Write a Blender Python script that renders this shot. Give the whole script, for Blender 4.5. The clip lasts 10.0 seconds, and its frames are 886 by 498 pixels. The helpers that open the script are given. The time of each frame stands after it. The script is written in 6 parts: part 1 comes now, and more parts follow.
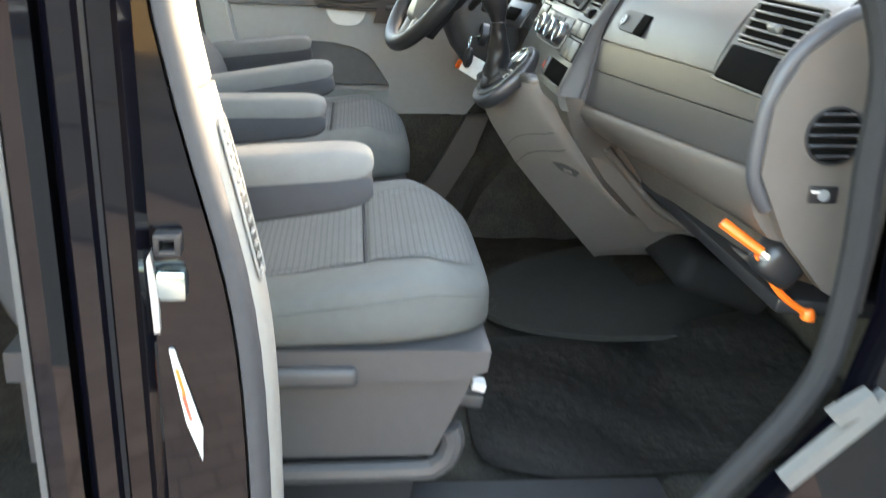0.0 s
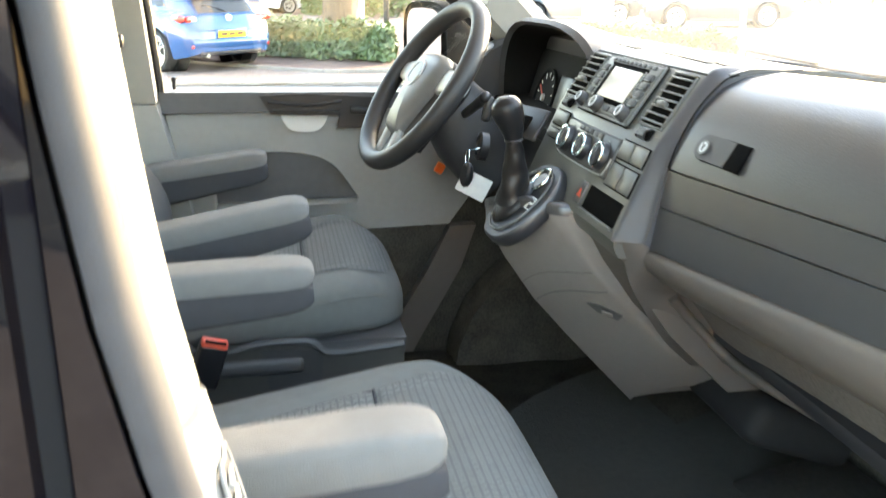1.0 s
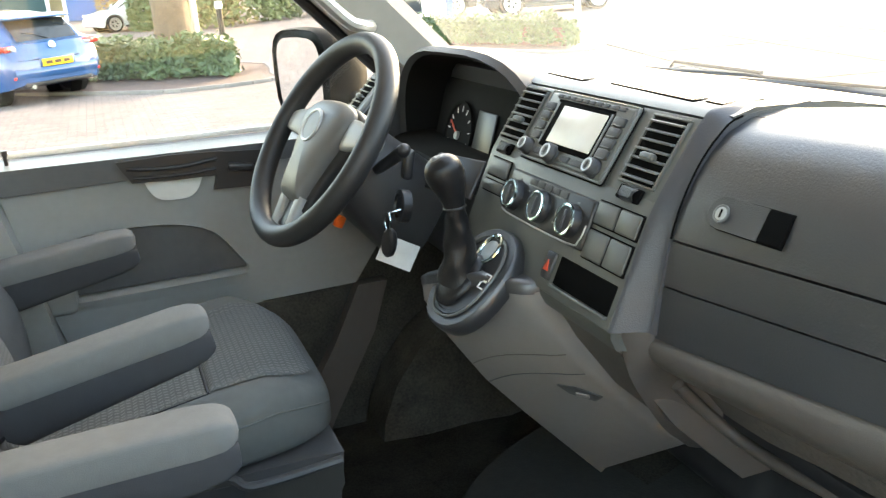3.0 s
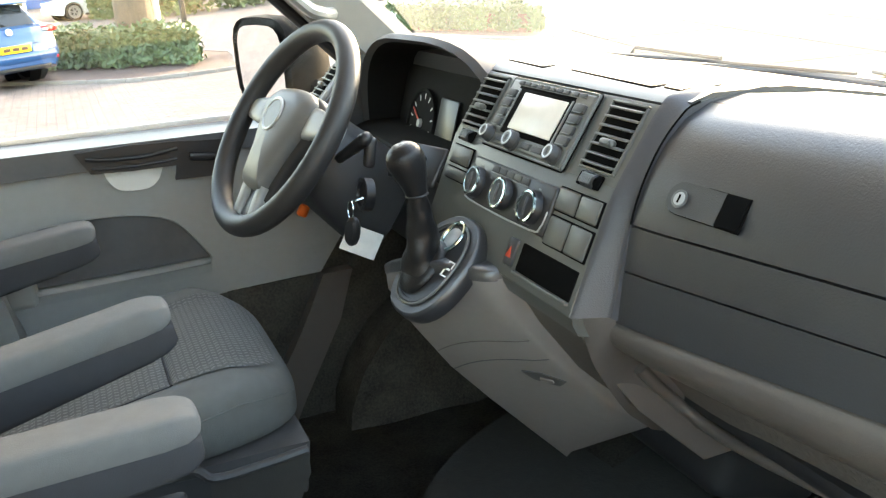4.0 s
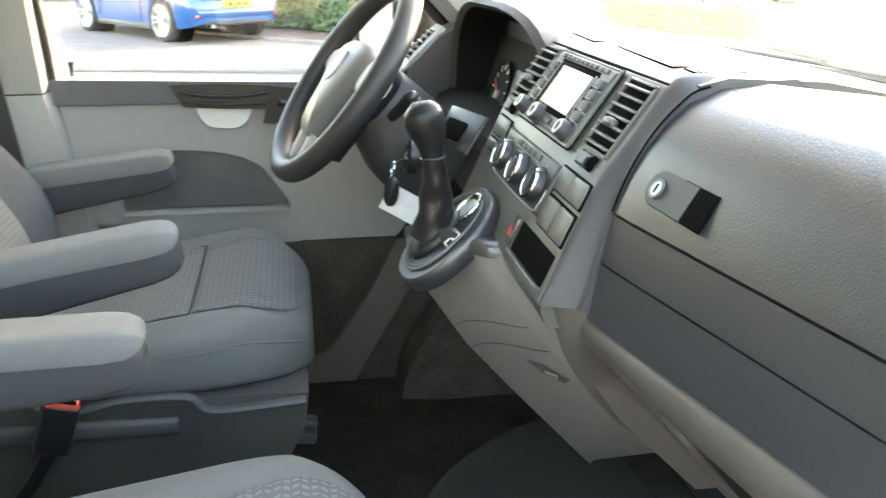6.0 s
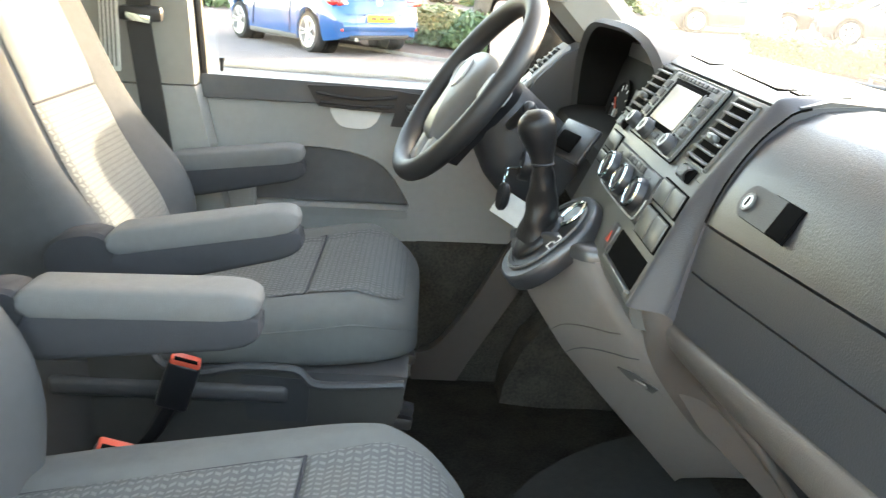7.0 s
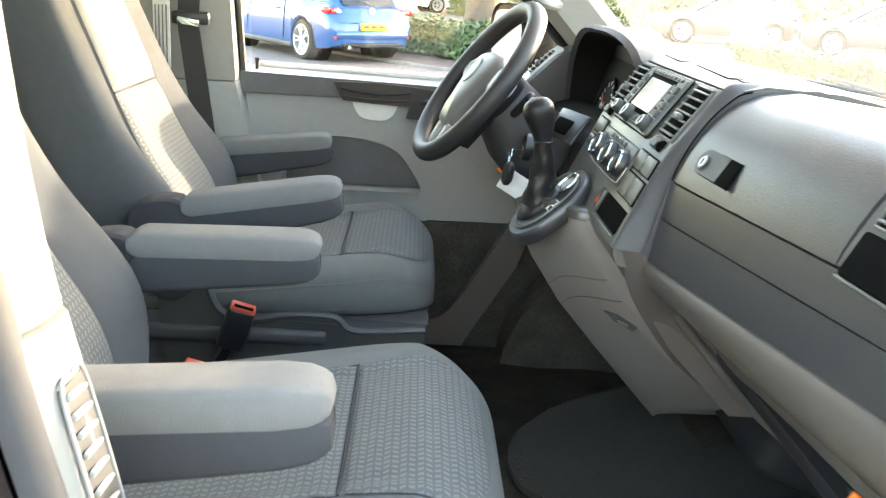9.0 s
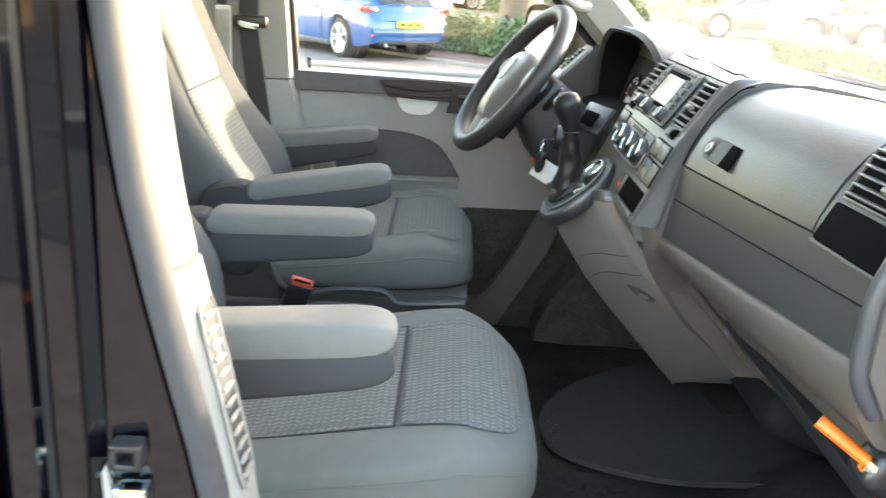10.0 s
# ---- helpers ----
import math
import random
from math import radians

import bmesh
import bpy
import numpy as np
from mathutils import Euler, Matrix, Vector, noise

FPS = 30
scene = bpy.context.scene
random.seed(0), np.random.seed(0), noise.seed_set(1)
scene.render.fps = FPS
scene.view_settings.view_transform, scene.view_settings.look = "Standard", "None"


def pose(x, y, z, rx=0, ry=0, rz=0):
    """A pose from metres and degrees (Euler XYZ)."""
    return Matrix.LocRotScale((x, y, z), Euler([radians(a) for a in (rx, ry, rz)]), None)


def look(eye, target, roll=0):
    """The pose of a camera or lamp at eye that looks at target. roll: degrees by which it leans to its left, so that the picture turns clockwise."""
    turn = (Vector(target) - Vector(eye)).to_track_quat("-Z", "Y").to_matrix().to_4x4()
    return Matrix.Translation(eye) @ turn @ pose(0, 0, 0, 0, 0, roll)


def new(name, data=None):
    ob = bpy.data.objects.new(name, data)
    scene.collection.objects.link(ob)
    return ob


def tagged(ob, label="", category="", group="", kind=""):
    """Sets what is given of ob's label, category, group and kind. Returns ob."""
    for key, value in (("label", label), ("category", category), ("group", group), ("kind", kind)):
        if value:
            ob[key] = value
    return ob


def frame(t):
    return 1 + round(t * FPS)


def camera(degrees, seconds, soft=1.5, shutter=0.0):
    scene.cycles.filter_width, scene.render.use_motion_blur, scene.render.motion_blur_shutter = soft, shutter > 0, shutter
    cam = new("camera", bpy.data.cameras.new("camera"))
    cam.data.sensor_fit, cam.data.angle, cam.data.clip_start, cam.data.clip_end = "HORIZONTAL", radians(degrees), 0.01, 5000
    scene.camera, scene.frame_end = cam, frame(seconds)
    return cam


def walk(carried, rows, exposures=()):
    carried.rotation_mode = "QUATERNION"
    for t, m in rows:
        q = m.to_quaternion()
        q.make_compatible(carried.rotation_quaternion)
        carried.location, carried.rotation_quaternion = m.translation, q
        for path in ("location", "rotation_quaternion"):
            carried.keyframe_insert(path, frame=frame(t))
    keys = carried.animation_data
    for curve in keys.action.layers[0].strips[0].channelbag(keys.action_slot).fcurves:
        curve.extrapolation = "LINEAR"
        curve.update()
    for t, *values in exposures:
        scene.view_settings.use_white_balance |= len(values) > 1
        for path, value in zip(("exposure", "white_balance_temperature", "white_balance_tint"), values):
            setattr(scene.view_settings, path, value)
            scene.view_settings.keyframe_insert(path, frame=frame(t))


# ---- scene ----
cam = camera(52.0, 10.0, soft=1.25, shutter=0.5)
PATH = [
    (0, (0.383, -1.799, 1.391), (0.58, 0.071, 0.706), 2.2),
    (0.3, (0.350, -1.669, 1.407), (0.59, 0.207, 0.753), 1.6),
    (0.5, (0.327, -1.563, 1.424), (0.61, 0.311, 0.784), 0.9),
    (1, (0.295, -1.375, 1.455), (0.643, 0.507, 0.876), -0.3),
    (1.5, (0.285, -1.193, 1.476), (0.704, 0.688, 0.935), -2.5),
    (2, (0.276, -1.097, 1.497), (0.776, 0.757, 0.943), -3.6),
    (2.5, (0.267, -1.061, 1.503), (0.844, 0.763, 0.925), -4.2),
    (4, (0.274, -1.064, 1.503), (0.97, 0.703, 0.875), -4.6),
    (4.5, (0.298, -1.064, 1.49), (0.997, 0.692, 0.836), -4.6),
    (5, (0.361, -1.057, 1.463), (1.015, 0.712, 0.797), -3.8),
    (5.2, (0.392, -1.06, 1.457), (0.998, 0.728, 0.796), -3.0),
    (6.3, (0.509, -1.107, 1.451), (0.719, 0.782, 0.828), 1.7),
    (6.5, (0.509, -1.123, 1.445), (0.669, 0.775, 0.835), 2.5),
    (7, (0.511, -1.16, 1.444), (0.56, 0.748, 0.848), 3.1),
    (7.5, (0.508, -1.2, 1.449), (0.489, 0.708, 0.851), 2.6),
    (8, (0.488, -1.258, 1.45), (0.476, 0.651, 0.854), 2.6),
    (8.5, (0.472, -1.334, 1.447), (0.501, 0.579, 0.862), 3.2),
    (9, (0.459, -1.431, 1.448), (0.534, 0.482, 0.872), 3.5),
    (9.5, (0.451, -1.518, 1.449), (0.564, 0.395, 0.876), 4.0),
    (10, (0.448, -1.607, 1.468), (0.447, 0.305, 0.881), 2.9),
]
walk(cam, [(t, look(eye, target, roll)) for t, eye, target, roll in PATH], exposures=[(0.0, 4.95, 8150, 10), (0.5, 5.03, 8150, 10), (1.0, 4.92, 8150, 9), (1.5, 4.83, 8100, 8), (2.5, 4.44, 8100, 7), (4.5, 4.62, 8150, 8), (5.0, 4.88, 8150, 8), (6.3, 5.03, 8250, 9), (7.5, 4.92, 8150, 9), (9.0, 4.86, 8050, 8), (9.5, 4.78, 8050, 8), (10.0, 4.80, 8050, 8)])

# ---- world, sun, exposure ----
SUN_ELEV, SUN_AZ = 14.5, 38.0            # azimuth from straight ahead of the van towards its left side
world = bpy.data.worlds.new("sky")
scene.world = world
world.use_nodes = True
sky = world.node_tree.nodes.new("ShaderNodeTexSky")
sky.sky_type, sky.sun_disc = "NISHITA", False
sky.sun_elevation, sky.sun_rotation = radians(SUN_ELEV), radians(90 - SUN_AZ)
sky.dust_density = 1.2
world.node_tree.links.new(sky.outputs[0], world.node_tree.nodes["Background"].inputs[0])
world.node_tree.nodes["Background"].inputs[1].default_value = 0.12
sun = new("sun", bpy.data.lights.new("sun", "SUN"))
sun.data.energy, sun.data.angle, sun.data.color = 0.60, radians(0.9), (1.0, 0.93, 0.84)
_a, _e = radians(SUN_AZ), radians(SUN_ELEV)
sun.matrix_world = look((8 * math.cos(_e) * math.cos(_a), 8 * math.cos(_e) * math.sin(_a), 8 * math.sin(_e)), (0, 0, 0))


# ---- helpers of this scene ----
def thing(name, label, category, group="", kind="", at=(0, 0, 0), rot=(0, 0, 0)):
    ob = new(name)
    ob.empty_display_size = 0.05
    ob.matrix_basis = pose(*at, *rot)
    return tagged(ob, label, category, group, kind)


def part(name, bm, material, parent=None, label="", smooth=35, at=None):
    me = bpy.data.meshes.new(name)
    bmesh.ops.recalc_face_normals(bm, faces=bm.faces[:])
    bm.to_mesh(me)
    bm.free()
    if smooth:
        me.polygons.foreach_set("use_smooth", [True] * len(me.polygons))
        me.set_sharp_from_angle(angle=radians(smooth))
    me.materials.append(material)
    ob = new(name, me)
    if parent:
        ob.parent = parent
    if at is not None:
        ob.matrix_basis = at
    if label:
        ob["label"] = label
    return ob


def moved(bm, m):
    bmesh.ops.transform(bm, matrix=m, verts=bm.verts[:])
    return bm


def rbox(size, at=(0, 0, 0), r=0.006, seg=2, rot=(0, 0, 0), bm=None):
    b = bmesh.new()
    bmesh.ops.create_cube(b, size=1)
    bmesh.ops.scale(b, vec=size, verts=b.verts[:])
    if r > 0:
        bmesh.ops.bevel(b, geom=b.edges[:], offset=min(r, min(size) * 0.49), segments=seg, affect="EDGES", profile=0.5)
    moved(b, pose(*at, *rot))
    return join(bm, b) if bm else b


def join(bm, other):
    me = bpy.data.meshes.new("tmp")
    other.to_mesh(me)
    other.free()
    bm.from_mesh(me)
    bpy.data.meshes.remove(me)
    return bm


def loft(rings, caps=True, closed=True, bm=None):
    b = bm or bmesh.new()
    vs = [[b.verts.new(p) for p in ring] for ring in rings]
    n = len(vs[0])
    for a, c in zip(vs, vs[1:]):
        for j in range(n if closed else n - 1):
            k = (j + 1) % n
            b.faces.new((a[j], a[k], c[k], c[j]))
    if caps and closed:
        b.faces.new(vs[0][::-1])
        b.faces.new(vs[-1])
    return b


def prism(profile, y0, y1, axis="y", shift=None, r=0.0, seg=2):
    """A profile in two axes, drawn out along the third. shift(x, y, z) moves each point."""
    b = bmesh.new()
    steps = 2 if shift is None else 13
    rings = []
    for i in range(steps):
        v = y0 + (y1 - y0) * i / (steps - 1)
        d = shift(v) if shift and axis != "y" else 0.0
        if axis == "y":
            rings.append([(p[0], v, p[1]) if shift is None else shift(p[0], v, p[1]) for p in profile])
        elif axis == "x":
            rings.append([(v, p[0] + d, p[1]) for p in profile])
        else:
            rings.append([(p[0] + d, p[1], v) for p in profile])
    loft(rings, bm=b)
    if r:
        es = [e for e in b.edges if e.is_manifold and e.calc_face_angle(0) > 0.5]
        bmesh.ops.bevel(b, geom=es, offset=r, segments=seg, affect="EDGES", profile=0.5)
    return b


def smoothline(pts, n=6):
    """Catmull-Rom through the points."""
    pts = [Vector(p) for p in pts]
    out = []
    for i in range(len(pts) - 1):
        p0, p1, p2, p3 = pts[max(i - 1, 0)], pts[i], pts[i + 1], pts[min(i + 2, len(pts) - 1)]
        for k in range(n):
            t = k / n
            out.append(0.5 * ((2 * p1) + (p2 - p0) * t + (2 * p0 - 5 * p1 + 4 * p2 - p3) * t * t + (3 * p1 - p0 - 3 * p2 + p3) * t ** 3))
    return out + [pts[-1]]


def tube(pts, r, n=10, squash=1.0, closed=False, bm=None):
    pts = [Vector(p) for p in pts]
    b = bm or bmesh.new()
    rings, up = [], None
    m = len(pts)
    for i, p in enumerate(pts):
        if closed:
            d = (pts[(i + 1) % m] - pts[i - 1]).normalized()
        else:
            d = (pts[min(i + 1, m - 1)] - pts[max(i - 1, 0)]).normalized()
        if up is None:
            up = Vector((0, 0, 1)) if abs(d.z) < 0.9 else Vector((0, 1, 0))
        side = d.cross(up).normalized()
        up = side.cross(d).normalized()
        rr = r(i / max(m - 1, 1)) if callable(r) else r
        rings.append([b.verts.new(p + side * rr * math.cos(2 * math.pi * k / n) + up * rr * squash * math.sin(2 * math.pi * k / n)) for k in range(n)])
    pairs = list(zip(rings, rings[1:])) + ([(rings[-1], rings[0])] if closed else [])
    for a, c in pairs:
        for k in range(n):
            b.faces.new((a[k], a[(k + 1) % n], c[(k + 1) % n], c[k]))
    if not closed:
        b.faces.new(rings[0][::-1])
        b.faces.new(rings[-1])
    return b


def lathe(profile, n=24, bm=None):
    """Profile of (radius, height), turned round z."""
    b = bm or bmesh.new()
    rings = [[(rr * math.cos(2 * math.pi * k / n), rr * math.sin(2 * math.pi * k / n), z) for k in range(n)] for rr, z in profile]
    return loft(rings, caps=False, bm=b)


def se(c, e):
    return math.copysign(abs(c) ** e, c)


def basis(o, a, b):
    """Pose with the axes a and b (and a x b) at o."""
    a, b = Vector(a).normalized(), Vector(b).normalized()
    c = a.cross(b)
    m = Matrix((a, b, c)).transposed().to_4x4()
    m.translation = o
    return m


# ---- materials ----
def material(name, colour, rough=0.5, metal=0.0, vary=0.12, grain=60.0, blotch=5.0, bump=0.15, bump_scale=400.0, coat=0.0, spec=0.5):
    m = bpy.data.materials.new(name)
    m.use_nodes = True
    nt = m.node_tree
    p = nt.nodes["Principled BSDF"]
    p.inputs["Roughness"].default_value, p.inputs["Metallic"].default_value = rough, metal
    p.inputs["Coat Weight"].default_value, p.inputs["Coat Roughness"].default_value = coat, 0.03
    p.inputs["Specular IOR Level"].default_value = spec
    tc = nt.nodes.new("ShaderNodeTexCoord")
    mixes = None
    c = colour
    n1, n2 = nt.nodes.new("ShaderNodeTexNoise"), nt.nodes.new("ShaderNodeTexNoise")
    n1.inputs["Scale"].default_value, n2.inputs["Scale"].default_value = grain, blotch
    n1.inputs["Detail"].default_value, n2.inputs["Detail"].default_value = 3, 4
    for n in (n1, n2):
        nt.links.new(tc.outputs["Object"], n.inputs["Vector"])
    add = nt.nodes.new("ShaderNodeMath")
    add.operation = "ADD"
    nt.links.new(n1.outputs[0], add.inputs[0]), nt.links.new(n2.outputs[0], add.inputs[1])
    ramp = nt.nodes.new("ShaderNodeMapRange")
    ramp.inputs[1].default_value, ramp.inputs[2].default_value = 0.6, 1.4
    ramp.inputs[3].default_value, ramp.inputs[4].default_value = 1 - vary, 1 + vary
    nt.links.new(add.outputs[0], ramp.inputs[0])
    mul = nt.nodes.new("ShaderNodeVectorMath")
    mul.operation = "SCALE"
    mul.inputs[0].default_value = c
    nt.links.new(ramp.outputs[0], mul.inputs["Scale"])
    nt.links.new(mul.outputs[0], p.inputs["Base Color"])
    if bump:
        n3, bp = nt.nodes.new("ShaderNodeTexNoise"), nt.nodes.new("ShaderNodeBump")
        n3.inputs["Scale"].default_value, n3.inputs["Detail"].default_value = bump_scale, 2
        bp.inputs["Strength"].default_value, bp.inputs["Distance"].default_value = bump, 0.002
        nt.links.new(tc.outputs["Object"], n3.inputs["Vector"])
        nt.links.new(n3.outputs[0], bp.inputs["Height"]), nt.links.new(bp.outputs[0], p.inputs["Normal"])
    return m


def woven(name, dark, light, u, v, pu=0.0115, pv=0.020):
    """Seat cloth with rows of short zigzag dashes. u, v: the object axes that the rows run along."""
    m = material(name, dark, 0.9, bump=0.3, bump_scale=700, spec=0.2)
    nt = m.node_tree
    p = nt.nodes["Principled BSDF"]
    tc = nt.nodes.new("ShaderNodeTexCoord")
    sep = nt.nodes.new("ShaderNodeSeparateXYZ")
    nt.links.new(tc.outputs["Object"], sep.inputs[0])

    def op(kind, a, b=None):
        n = nt.nodes.new("ShaderNodeMath")
        n.operation = kind
        for i, s in enumerate((a, b)):
            if s is None:
                continue
            if isinstance(s, (int, float)):
                n.inputs[i].default_value = s
            else:
                nt.links.new(s, n.inputs[i])
        return n.outputs[0]

    a, b = op("DIVIDE", sep.outputs["XYZ".index(u)], pu), op("DIVIDE", sep.outputs["XYZ".index(v)], pv)
    tri = op("PINGPONG", b, 0.5)
    line = op("FRACT", op("ADD", op("MULTIPLY", tri, 0.9), a))
    on = op("LESS_THAN", line, 0.42)
    gap = op("GREATER_THAN", op("FRACT", op("MULTIPLY", b, 2.0)), 0.30)
    mask = op("MULTIPLY", on, gap)
    mix = nt.nodes.new("ShaderNodeMix")
    mix.data_type = "RGBA"
    old = p.inputs["Base Color"].links[0].from_socket
    nt.links.new(op("MULTIPLY", mask, 0.6), mix.inputs[0])
    nt.links.new(old, mix.inputs[6])
    mix.inputs[7].default_value = (*light, 1)
    nt.links.new(mix.outputs[2], p.inputs["Base Color"])
    bp = [n for n in nt.nodes if n.type == "BUMP"][0]
    old_h = bp.inputs["Height"].links[0].from_socket
    nt.links.new(op("ADD", op("MULTIPLY", mask, 0.5), old_h), bp.inputs["Height"])
    return m


def glass(name, tint=(1, 1, 1), clear=0.93, veil=0.0):
    m = bpy.data.materials.new(name)
    m.use_nodes = True
    nt = m.node_tree
    nt.nodes.remove(nt.nodes["Principled BSDF"])
    t, g, mix, fr, pw, mr = (nt.nodes.new(k) for k in ("ShaderNodeBsdfTransparent", "ShaderNodeBsdfGlossy", "ShaderNodeMixShader", "ShaderNodeLayerWeight", "ShaderNodeMath", "ShaderNodeMapRange"))
    t.inputs[0].default_value = (*[c * clear for c in tint], 1)
    g.inputs["Roughness"].default_value = 0.02
    fr.inputs[0].default_value = 0.5
    pw.operation, pw.inputs[1].default_value = "POWER", 4.0
    mr.inputs[3].default_value, mr.inputs[4].default_value = 0.05, 0.8
    nt.links.new(fr.outputs["Facing"], pw.inputs[0]), nt.links.new(pw.outputs[0], mr.inputs[0]), nt.links.new(mr.outputs[0], mix.inputs[0])
    nt.links.new(t.outputs[0], mix.inputs[1]), nt.links.new(g.outputs[0], mix.inputs[2])
    last = mix.outputs[0]
    # Translucent share that imitates a white glare haze over the glass.
    if veil:
        d, mix2 = nt.nodes.new("ShaderNodeBsdfTranslucent"), nt.nodes.new("ShaderNodeMixShader")
        d.inputs[0].default_value = (0.9, 0.88, 0.85, 1)
        mix2.inputs[0].default_value = veil
        nt.links.new(last, mix2.inputs[1]), nt.links.new(d.outputs[0], mix2.inputs[2])
        last = mix2.outputs[0]
    nt.links.new(last, nt.nodes["Material Output"].inputs[0])
    return m


DASH = material("dash_plastic", (0.023, 0.024, 0.028), 0.37, bump=0.17, bump_scale=480, vary=0.06, spec=1.0)
DASH_RIM = material("dash_rim_plastic", (0.048, 0.049, 0.056), 0.42, bump=0.2, bump_scale=650, vary=0.06)
PANEL = material("console_panel_plastic", (0.085, 0.086, 0.080), 0.38, bump=0.08, bump_scale=700, vary=0.05)
# One grey plastic in two tones: shade darkens the first, the second is lit.
GREY = material("shade_toned_grey_plastic", (0.089, 0.077, 0.070), 0.5, bump=0.2, bump_scale=600, vary=0.06)
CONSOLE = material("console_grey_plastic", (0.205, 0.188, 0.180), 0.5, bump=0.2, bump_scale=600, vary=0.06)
DOORGREY = material("door_grey_plastic", (0.250, 0.250, 0.245), 0.52, bump=0.2, bump_scale=600, vary=0.06)
DARKDOOR = material("door_dark_plastic", (0.075, 0.078, 0.084), 0.45, bump=0.2, bump_scale=600)
BLACK = material("black_plastic", (0.016, 0.016, 0.018), 0.35, bump=0.05, vary=0.1)
MATTE = material("matt_black", (0.011, 0.011, 0.011), 0.8, bump=0.1, spec=0.1)
SCOOP = material("pale_grey_plastic", (0.58, 0.58, 0.56), 0.5, bump=0.1, vary=0.04)
TAIL = material("tail_light_red", (0.55, 0.012, 0.012), 0.2, bump=0.0, vary=0.05, coat=1.0)
# Near-black stands in for shade in slots and recesses; also seams and black trim.
HOLE_TONE = material("shade_and_trim_black", (0.004, 0.004, 0.004), 0.9, bump=0.0, spec=0.03)
BASEGREY = material("seat_base_plastic", (0.060, 0.059, 0.061), 0.45, bump=0.15, vary=0.08)
CLOTH = material("seat_cloth", (0.128, 0.133, 0.130), 0.92, bump=0.5, bump_scale=900, vary=0.08, spec=0.2)
BOLSTER = material("bolster_cloth", (0.078, 0.081, 0.085), 0.92, bump=0.5, bump_scale=900, vary=0.08, spec=0.2)
ARMCLOTH = material("armrest_cloth", (0.140, 0.141, 0.140), 0.92, bump=0.3, bump_scale=900, vary=0.08, spec=0.2)
ARMDARK = material("armrest_shell", (0.040, 0.041, 0.046), 0.85, bump=0.3, bump_scale=900, vary=0.08, spec=0.25)
ZIGZAG = woven("zigzag_cloth", (0.100, 0.105, 0.105), (0.195, 0.20, 0.195), "Y", "X", 0.0095, 0.018)
ZIGZAG_BACK = woven("zigzag_cloth_back", (0.100, 0.105, 0.105), (0.195, 0.20, 0.195), "Y", "Z", 0.0095, 0.018)
CARPET = material("black_carpet", (0.058, 0.054, 0.046), 0.95, bump=1.0, bump_scale=260, vary=0.5, grain=180, blotch=14, spec=0.1)
RUBBER = material("rubber_mat", (0.050, 0.048, 0.046), 0.6, bump=0.9, bump_scale=120, vary=0.3, grain=90)
GREENMAT = material("grey_green_mat", (0.036, 0.036, 0.032), 0.85, bump=0.5, bump_scale=200, vary=0.2)
SEAL = material("grey_door_seal", (0.020, 0.0205, 0.022), 0.7, bump=0.1, spec=0.15)
CREAM = material("pillar_trim", (0.22, 0.213, 0.20), 0.6, spec=0.3, bump=0.06, bump_scale=900, vary=0.05)
JAMBSEAL = material("pillar_seal", (0.044, 0.044, 0.048), 0.6, bump=0.05, spec=0.25)
HEADLINER = material("headliner", (0.76, 0.76, 0.74), 0.9, bump=0.3, bump_scale=800, vary=0.04)
PAINT = material("black_blue_paint", (0.0015, 0.0015, 0.003), 0.05, bump=0.0, vary=0.1, spec=0.4, coat=0.15)
CHROME = material("chrome", (0.62, 0.75, 0.74), 0.12, metal=1.0, bump=0.0, vary=0.02)
SILVER = material("silver_plastic", (0.42, 0.43, 0.43), 0.35, metal=0.6, bump=0.03)
ORANGE = material("orange_plastic", (0.9, 0.16, 0.02), 0.4, bump=0.05)
RED = material("red_button", (0.62, 0.08, 0.045), 0.4, bump=0.02)
LEATHER = material("black_leather", (0.010, 0.010, 0.011), 0.30, spec=0.3, bump=0.25, bump_scale=500, vary=0.2)
WHEELGREY = material("wheel_grey_plastic", (0.115, 0.115, 0.113), 0.42, bump=0.1, vary=0.05)
SPOKE = material("spoke_grey_plastic", (0.30, 0.30, 0.29), 0.38, bump=0.05, vary=0.05)
RIMLEATHER = material("rim_leather", (0.020, 0.020, 0.021), 0.48, spec=0.45, bump=0.15, bump_scale=600, vary=0.15)
WHITE = material("white_plastic", (0.72, 0.71, 0.68), 0.5, bump=0.02)
HOOD = material("hood_plastic", (0.038, 0.038, 0.040), 0.5, bump=0.2, bump_scale=600)
SLATGREY = material("vent_slat_plastic", (0.11, 0.112, 0.11), 0.35, bump=0.05)
# Pale colour stands for the sky mirrored in the blank screen.
SCREEN = material("screen_sky_tone", (0.62, 0.58, 0.52), 0.25, bump=0.0, vary=0.05)
BELT = material("belt_webbing", (0.02, 0.019, 0.019), 0.8, bump=0.5, bump_scale=800)
CLEAR = glass("clear_glass")
VEILED = glass("veiled_glass", veil=0.045)
GREENGLASS = glass("tinted_glass", (0.08, 0.15, 0.135), 1.0)
MIRROR = material("mirror_glass", (0.9, 0.9, 0.9), 0.02, metal=1.0, bump=0.0, vary=0.0)

# ---- van shell ----
def shell(name, bm, m, label, category, smooth=35):
    return tagged(part(name, bm, m, None, "", smooth), label, category, kind="structure")


